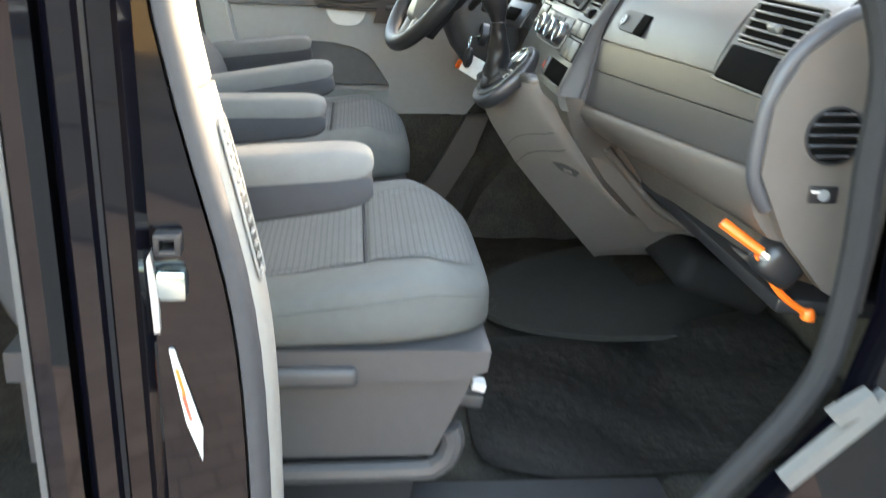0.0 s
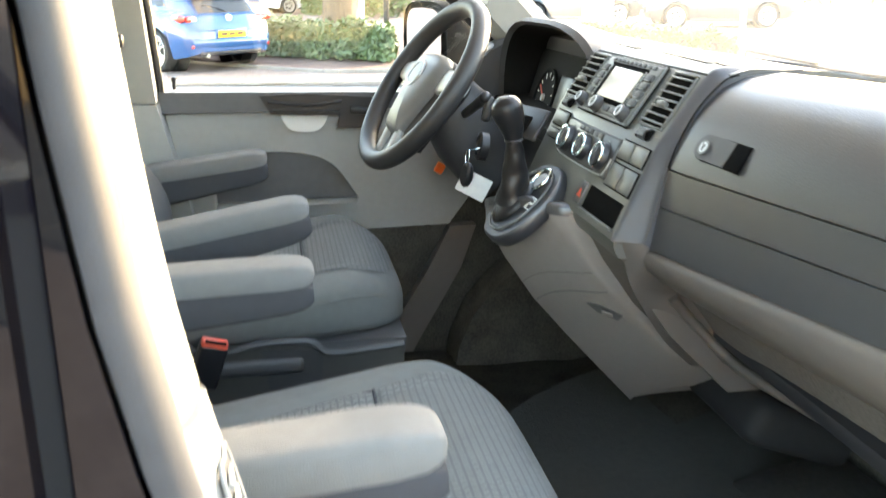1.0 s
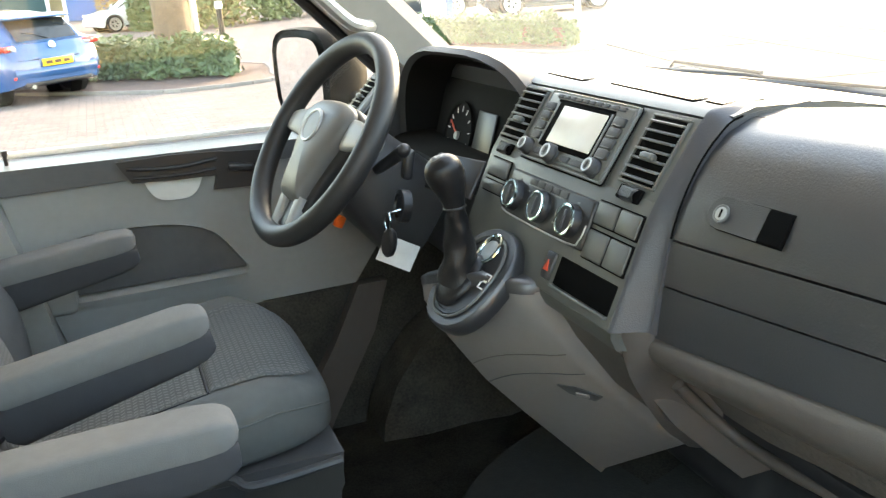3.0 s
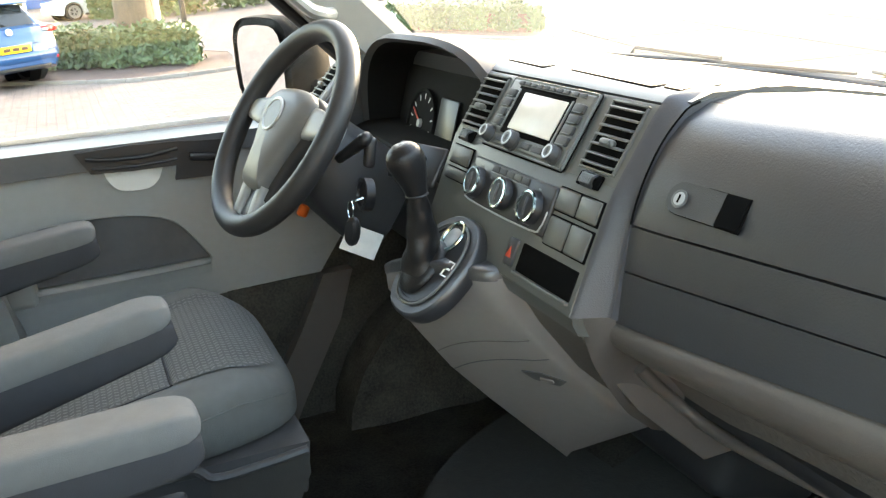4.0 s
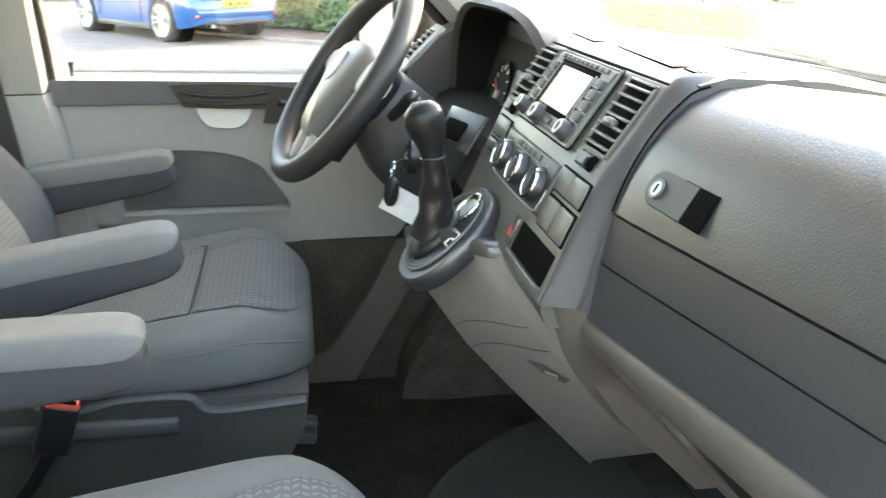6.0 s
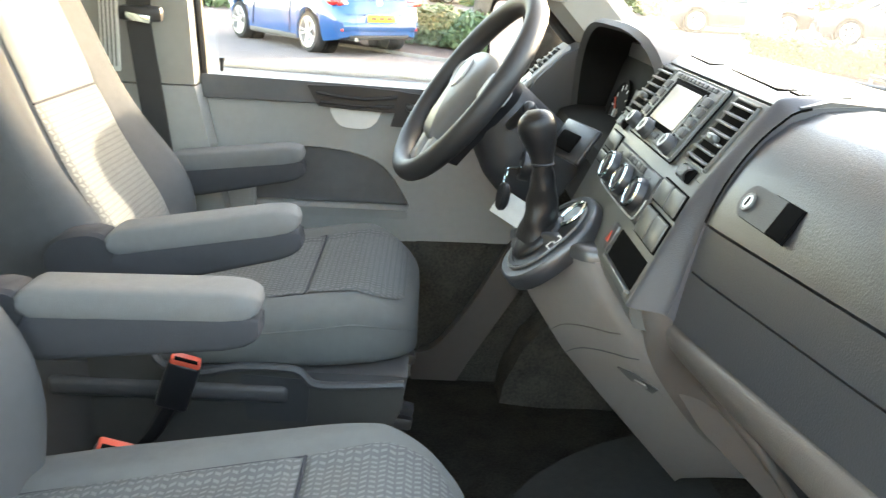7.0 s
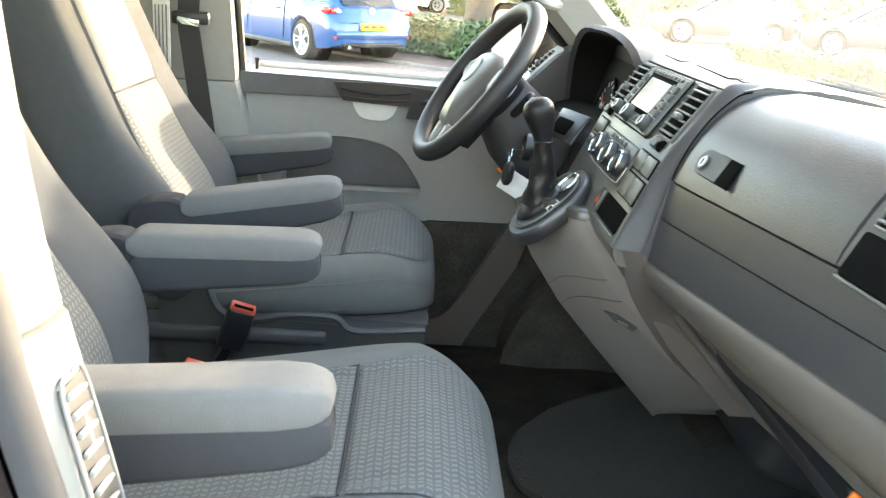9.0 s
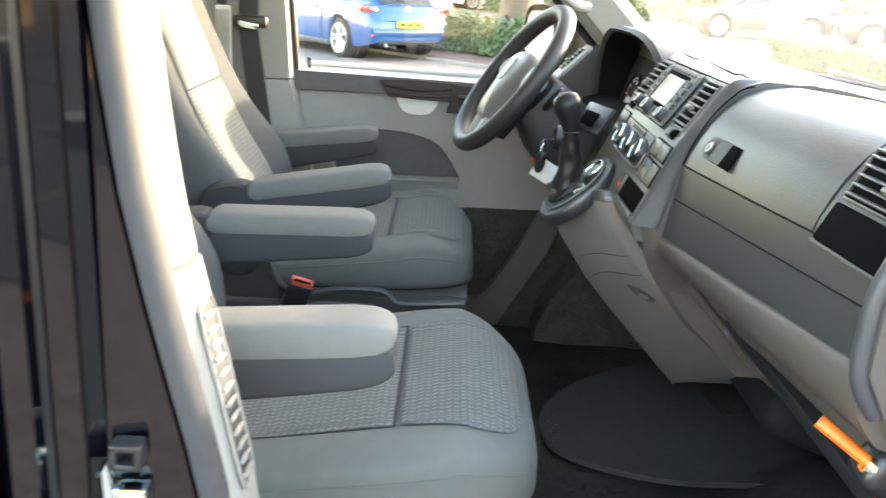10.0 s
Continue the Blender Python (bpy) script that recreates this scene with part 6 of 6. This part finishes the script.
        for wx in (-WX, WX):
            part("arch_liner", moved(lathe([(AR + 0.01, -0.10), (AR + 0.01, 0.10), (0.05, 0.11)], 28), basis((wx, s * 0.60, 0.325), (1, 0, 0), (0, 0, -s))), HOLE_TONE, car)
            fr = basis((wx, s * 0.775, WR), (1, 0, 0), (0, 0, -s))
            wh = part("wheel", lathe([(0.245, -0.1), (0.30, -0.10), (WR, -0.07), (WR, 0.08), (0.312, 0.108), (0.258, 0.116), (0.248, 0.10)], 40), TYRE, car, "black tyre", at=fr)
            bm = lathe([(0.255, 0.112), (0.248, 0.120), (0.236, 0.118), (0.226, 0.03), (0.05, 0.02), (0.055, 0.095), (0.045, 0.108), (0.0, 0.110)], 40)
            for k in range(spokes):
                a = 360 * (k // 2) / (spokes // 2) + (11 if k % 2 else -11)
                join(bm, moved(rbox((0.19, 0.030, 0.024), (0.142, 0, 0.096), 0.007, rot=(0, -5, 0)), pose(0, 0, 0, 0, 0, a)))
            part("rim", bm, ALLOY, wh, "silver alloy rim")
            part("brake_disc", lathe([(0.15, 0.03), (0.15, 0.045), (0.05, 0.045)], 24), BASEGREY, wh)
    back = [[(-1.965 + 0.275 * q / 5, y, 0.925 + (0.29 * (q / 5) ** 0.9) * tall + 0.004) for y in [-0.50 + 0.125 * k for k in range(9)]] for q in range(6)]
    part("rear_window", loft([[(x - 0.012 - 0.05 * (1 - (y / 0.56) ** 2) * 0.3, y * (1.02 - 0.05 * (x + 1.95)), z) for x, y, z in row] for row in back], closed=False), CARGLASS, car, "dark rear window")
    part("spoiler", rbox((0.30, 1.10, 0.03), (-1.70, 0, 0.935 + 0.335 * tall), 0.013, 3, rot=(0, -9, 0)), paint, car, "roof spoiler over the rear window")
    part("front_window", loft([[(1.0, -0.64, 0.905), (1.0, 0.64, 0.905)], [(0.10, -0.53, 0.895 + 0.44 * tall), (0.10, 0.53, 0.895 + 0.44 * tall)]], closed=False), CARGLASS, car, "dark windscreen")
    part("bumper", loft([[(-2.10 - 0.035 * (1 - (y / 0.72) ** 2) + dx, y, z) for y in [-0.70 + 0.1 * k for k in range(15)]] for dx, z in ((0.06, 0.36), (0.0, 0.40), (-0.015, 0.47), (0.0, 0.535), (0.06, 0.56), (0.15, 0.55), (0.15, 0.36), (0.06, 0.36))], closed=False), paint, car, "rear bumper bulge", smooth=60)
    part("rear_valance", rbox((0.10, 1.16, 0.09), (-2.06, 0, 0.325), 0.03, 3), HOOD, car, "dark rear valance")
    part("hatch_seam", tube([(-2.085, -0.62, 0.66), (-2.115, -0.3, 0.655), (-2.118, 0.3, 0.655), (-2.085, 0.62, 0.66)], 0.006, 6), HOLE_TONE, car)
    part("wiper", tube([(-1.99, 0.0, 0.945), (-1.91, 0.22, 1.02), (-1.89, 0.36, 1.04)], 0.012, 6), BLACK, car)
    part("badge", moved(lathe([(0.055, 0), (0.055, 0.014), (0.045, 0.018), (0, 0.02)], 20), basis((-2.045, 0, 0.845), (0, -1, 0), (0.25, 0, 1))), CHROME, car)
    if plate:
        part("plate_recess", rbox((0.03, 0.60, 0.16), (-2.112, 0, 0.605), 0.02, 2), paint, car)
        pl = part("number_plate", rbox((0.015, 0.52, 0.11), (-2.134, 0, 0.60), 0.004), YELLOW, car, "yellow number plate")
        for k in range(3):
            part("plate_bar", rbox((0.004, 0.11, 0.045), (-2.143, -0.15 + 0.15 * k, 0.60), 0.0), SOIL, pl)
    part("exhaust", tube([(-1.95, 0.45, 0.27), (-2.11, 0.45, 0.27)], 0.035, 12), CHROME, car)
    return car


make_car("blue_car", "shiny blue three door hatchback parked beside a hedge", CARBLUE, (-1.57, 15.7, GZ), 126.7)
make_car("white_car", "small white car parked far across the yard", CARWHITE, (2.0, 38.0, GZ), 200, 0.95, 1.15, False)
make_car("dark_car", "dark car parked beyond the far hedge", CARDARK, (13.0, 24.0, GZ), 170, 1.0, 1.2, False)
make_car("dark_car", "dark car parked beyond the far hedge", CARDARK, (9.5, 26.5, GZ), 175, 1.0, 1.25, False)



def leaves(name, boxf, count, size, m, label, seed, kind="stuff", category="hedge"):
    """A mass of small bent leaves; boxf(rng) gives each leaf's place and outward way."""
    rng = random.Random(seed)
    verts, faces = [], []
    for i in range(count):
        p, out = boxf(rng)
        n = (Vector(out) + Vector((rng.gauss(0, 0.6), rng.gauss(0, 0.6), rng.gauss(0, 0.6)))).normalized()
        u = n.cross(Vector((rng.gauss(0, 1), rng.gauss(0, 1), rng.gauss(0, 1)))).normalized()
        v = n.cross(u)
        s = size * rng.uniform(0.6, 1.4)
        k = len(verts)
        p = Vector(p)
        verts += [p - u * s, p + v * s * 0.45 - n * s * 0.1, p + u * s, p - v * s * 0.45 - n * s * 0.1]
        faces.append((k, k + 1, k + 2, k + 3))
    me = bpy.data.meshes.new(name)
    me.from_pydata(verts, [], faces)
    me.materials.append(m)
    return tagged(new(name, me), label, category, kind=kind)


def hedge_box(x0, x1, ya, yb, depth, zt):
    """A low hedge whose near edge runs from (x0, ya) to (x1, yb)."""
    def f(rng):
        u, side = rng.random(), rng.random()
        bump = 0.10 * math.sin(u * 23) + 0.06 * math.sin(u * 57 + 1)
        x, y = x0 + (x1 - x0) * u, ya + (yb - ya) * u
        if side < 0.5:
            h = rng.random()
            return (x + rng.gauss(0, 0.03), y + 0.12 * h * h + rng.gauss(0, 0.07) + bump, GZ + 0.1 + (zt - 0.1) * h), (-0.2, -1, 0.25)
        if side < 0.57:
            d = rng.random() * depth
            return (x1 + rng.gauss(0, 0.06), yb + d, GZ + 0.1 + (zt - 0.1) * rng.random()), (1, 0, 0.3)
        d = rng.random() * depth
        return (x, y + d, GZ + zt + rng.gauss(0, 0.05) + 0.5 * bump), (0, -0.2, 1)
    return f


leaves("hedge", hedge_box(-2.5, 2.35, 18.2, 14.3, 2.2, 0.60), 12000, 0.065, LEAF, "low clipped evergreen hedge around a tree", 3)
core = [(-2.5, 18.4), (2.35, 14.55), (2.35, 16.6), (-2.5, 20.5)]
part("hedge_core", prism([(x, y) for x, y in core], GZ + 0.05, GZ + 0.50, axis="z"), SOIL, bpy.data.objects["hedge"])
leaves("hedge", hedge_box(6.6, 7.9, 16.2, 12.9, 1.2, 0.46), 6000, 0.055, LEAF, "low green hedge island ahead of the van", 5)
part("hedge_core", prism([(6.65, 16.4), (7.8, 13.1), (8.0, 14.2), (7.2, 17.2)], GZ + 0.05, GZ + 0.36, axis="z"), SOIL, bpy.data.objects["hedge.001"])


def bed(name, pts, label):
    b = thing(name, label, "planting bed", kind="structure")
    pts = [(p.x, p.y) for p in smoothline([(*p, 0) for p in pts + pts[:1]], 3)][:-1]
    part("soil", prism(pts, GZ, GZ + 0.045, axis="z"), SOIL, b)
    n = len(pts)
    for i in range(n):
        p, q = Vector((*pts[i], 0)), Vector((*pts[(i + 1) % n], 0))
        ln = (q - p).length
        k = max(int(ln), 1)
        ang = math.degrees(math.atan2(q.y - p.y, q.x - p.x))
        for j in range(k):
            c = p.lerp(q, (j + 0.5) / k)
            part("kerb", rbox((ln / k - 0.005, 0.06, 0.10), (c.x, c.y, GZ + 0.005), 0.012, rot=(0, 0, ang)), KERB, b)


bed("planting_bed_1", [(-3.0, 17.6), (0.6, 13.85), (1.6, 13.3), (2.75, 13.4), (2.9, 14.2), (2.7, 17.2), (-2.5, 21.0)], "brown soil bed with a low kerb")
bed("planting_bed_2", [(6.4, 16.0), (7.4, 12.5), (8.3, 12.8), (8.5, 15.0), (7.2, 17.6)], "brown soil bed with a low kerb")

tree = thing("tree", "thick brown tree trunk with flaking bark behind the hedge", "tree", at=(1.62, 16.4, GZ))
rng = random.Random(8)
rings = []
for k in range(40):
    z = 0.18 * k
    r = 0.29 + 0.10 * math.exp(-z * 1.1)
    rings.append([(r * math.cos(a) * (1 + 0.05 * math.sin(3 * a + z * 2) + rng.gauss(0, 0.018)) - 0.012 * z, r * math.sin(a) * (1 + rng.gauss(0, 0.018)), z) for a in [2 * math.pi * j / 24 for j in range(24)]])
part("trunk", loft(rings), BARK, tree, "flaking brown bark", smooth=0)
for a, h in ((0.4, 5.2), (2.3, 5.8), (4.2, 6.2), (5.4, 6.8)):
    part("limb", tube(smoothline([(0, 0, h), (0.9 * math.cos(a), 0.9 * math.sin(a), h + 1.2), (2.2 * math.cos(a), 2.2 * math.sin(a), h + 2.8), (3.0 * math.cos(a), 3.0 * math.sin(a), h + 4.4)], 4), lambda t: 0.2 * (1 - t) + 0.03, 10), BARK, tree)


def crown(rng):
    a, r, h = rng.uniform(0, 6.28), 3.4 * math.sqrt(rng.random()), rng.uniform(7.5, 12)
    return (r * math.cos(a), r * math.sin(a), h), (math.cos(a), math.sin(a), 0.4)


cr = leaves("crown", crown, 900, 0.12, LEAF2, "", 4, kind="")
del cr["category"]
cr.parent = tree
post = thing("sign_post", "white painted post beside the tree", "post", at=(2.06, 16.7, GZ))
part("pole", lathe([(0.06, 0), (0.06, 5.0), (0.0, 5.0)], 14), WHITE, post)
boll = thing("bollard_lamp", "short dark bollard lamp with a pale head", "lamp", at=(3.95, 28.0, GZ))
part("stem", lathe([(0.09, 0), (0.09, 0.75), (0.06, 0.78)], 14), BLACK, boll)
part("head", lathe([(0.10, 0.78), (0.12, 0.86), (0.10, 0.98), (0, 1.0)], 14), WHITE, boll, "pale lamp head")


def shrub_mass(x0, x1, y0, y1, zt, clumps):
    def f(rng):
        u = rng.random()
        c = math.floor(u * clumps)
        lump = 0.75 + 0.25 * math.sin(c * 2.3)
        h = rng.random() ** 0.8
        w = (u * clumps - c) - 0.5
        return (x0 + (x1 - x0) * u, y0 + (y1 - y0) * u + rng.random() * 2.5 + 1.2 * w * w, GZ + zt * lump * h * (1 - 0.8 * w * w)), (0, -1, 0.4)
    return f


leaves("shrubs", shrub_mass(3.2, 14, 31, 38, 4.0, 7), 7000, 0.13, LEAF2, "green and brown shrubs along the far road", 11, category="shrubs")
leaves("shrubs", shrub_mass(0.6, 5.5, 41, 33, 4.6, 4), 5000, 0.13, TWIG, "brown leafless shrubs beside the far road", 12, category="shrubs")
leaves("shrubs", shrub_mass(1.6, 3.2, 35, 34, 2.6, 2), 2500, 0.10, LEAF, "green ivy covered shrub in the yard", 13, category="shrubs")
leaves("shrubs", shrub_mass(-9.5, -3.0, 24, 26, 1.4, 5), 5000, 0.10, LEAF, "green shrubs behind the blue car", 14, category="shrubs")
leaves("shrubs", shrub_mass(10, 45, 46, 30, 4.5, 9), 5000, 0.22, LEAF2, "far green shrubs and trees", 15, category="shrubs")

bld = thing("workshop_building", "low yellow brick workshop with blue and teal doors", "building", at=(-6, 58, GZ))
part("wall", rbox((26, 6, 7), (0, 3, 3.5), 0.0), BRICKW, bld, smooth=0)
part("roof", rbox((27, 7, 0.4), (0, 3, 7.2), 0.0), KERB, bld, smooth=0)
for x, w, h, m in ((-3.2, 2.6, 3.2, BLUEDOOR), (1.8, 4.4, 4.2, TEAL), (6.3, 2.4, 2.8, BLUEDOOR)):
    d = part("door", rbox((w, 0.2, h), (x, -0.05, h / 2), 0.02), m, bld)
    part("frame", rbox((0.2, 0.3, h + 0.2), (x - w / 2 - 0.1, -0.08, h / 2), 0.0), WHITE, d)
    part("frame", rbox((0.2, 0.3, h + 0.2), (x + w / 2 + 0.1, -0.08, h / 2), 0.0), WHITE, d)
    part("window", rbox((w * 0.8, 0.1, 0.8), (x, -0.16, h - 0.7), 0.0), CARGLASS, d)

# Unseen; added to dim the sky at the doorway and colour jamb reflections.
near = thing("brick_house", "unseen brown brick house added behind the open van door", "building", at=(-4, -19, GZ))
part("wall", rbox((24, 5, 4.4), (0, -2.5, 2.2), 0.0), BRICKW, near, smooth=0)
part("roof", rbox((24.6, 5.6, 0.3), (0, -2.5, 4.55), 0.05), KERB, near, smooth=0)

sign = thing("sign_board", "white and blue notice board on posts", "sign", at=(7.6, 19.0, GZ), rot=(0, 0, -20))
part("board", rbox((0.55, 0.08, 2.1), (0, 0, 1.05), 0.01), WHITE, sign)
part("blue_edge", rbox((0.14, 0.09, 1.9), (0.36, 0, 1.15), 0.01), BLUEDOOR, sign)
lamp = thing("lamp_post", "white lamp post ahead of the van", "post", at=(10.9, 18.3, GZ))
part("pole", lathe([(0.07, 0), (0.06, 5.0), (0.0, 5.0)], 14), WHITE, lamp)
for i, (x, y) in enumerate(((17.5, 19.0), (20.0, 17.0), (22.0, 15.0))):
    p = thing("marker_post", "short white marker post at the yard's edge", "post", group="marker posts", at=(x, y, GZ))
    part("pole", lathe([(0.06, 0), (0.06, 0.8), (0.0, 0.82)], 12), WHITE, p)

# big concrete slabs of the forecourt ahead
me = bpy.data.meshes.new("slab")
bm = rbox((1.93, 1.93, 0.05), (0, 0, 0), 0.012, 1)
bm.to_mesh(me)
bm.free()
me.materials.append(SLAB)
yard = thing("pavement", "pale concrete slab forecourt", "pavement", kind="structure", at=(3.2, 0, GZ), rot=(0, 0, -14))
rng = random.Random(21)
for i in range(14):
    for j in range(20):
        x, y = 1.0 + 2 * i, 13 - 2 * j
        if 9.5 + 0.1 * y < x < 0:
            continue
        o = new("slab", me)
        o.parent = yard
        o.matrix_basis = pose(x, y, -0.005 + rng.gauss(0, 0.003))
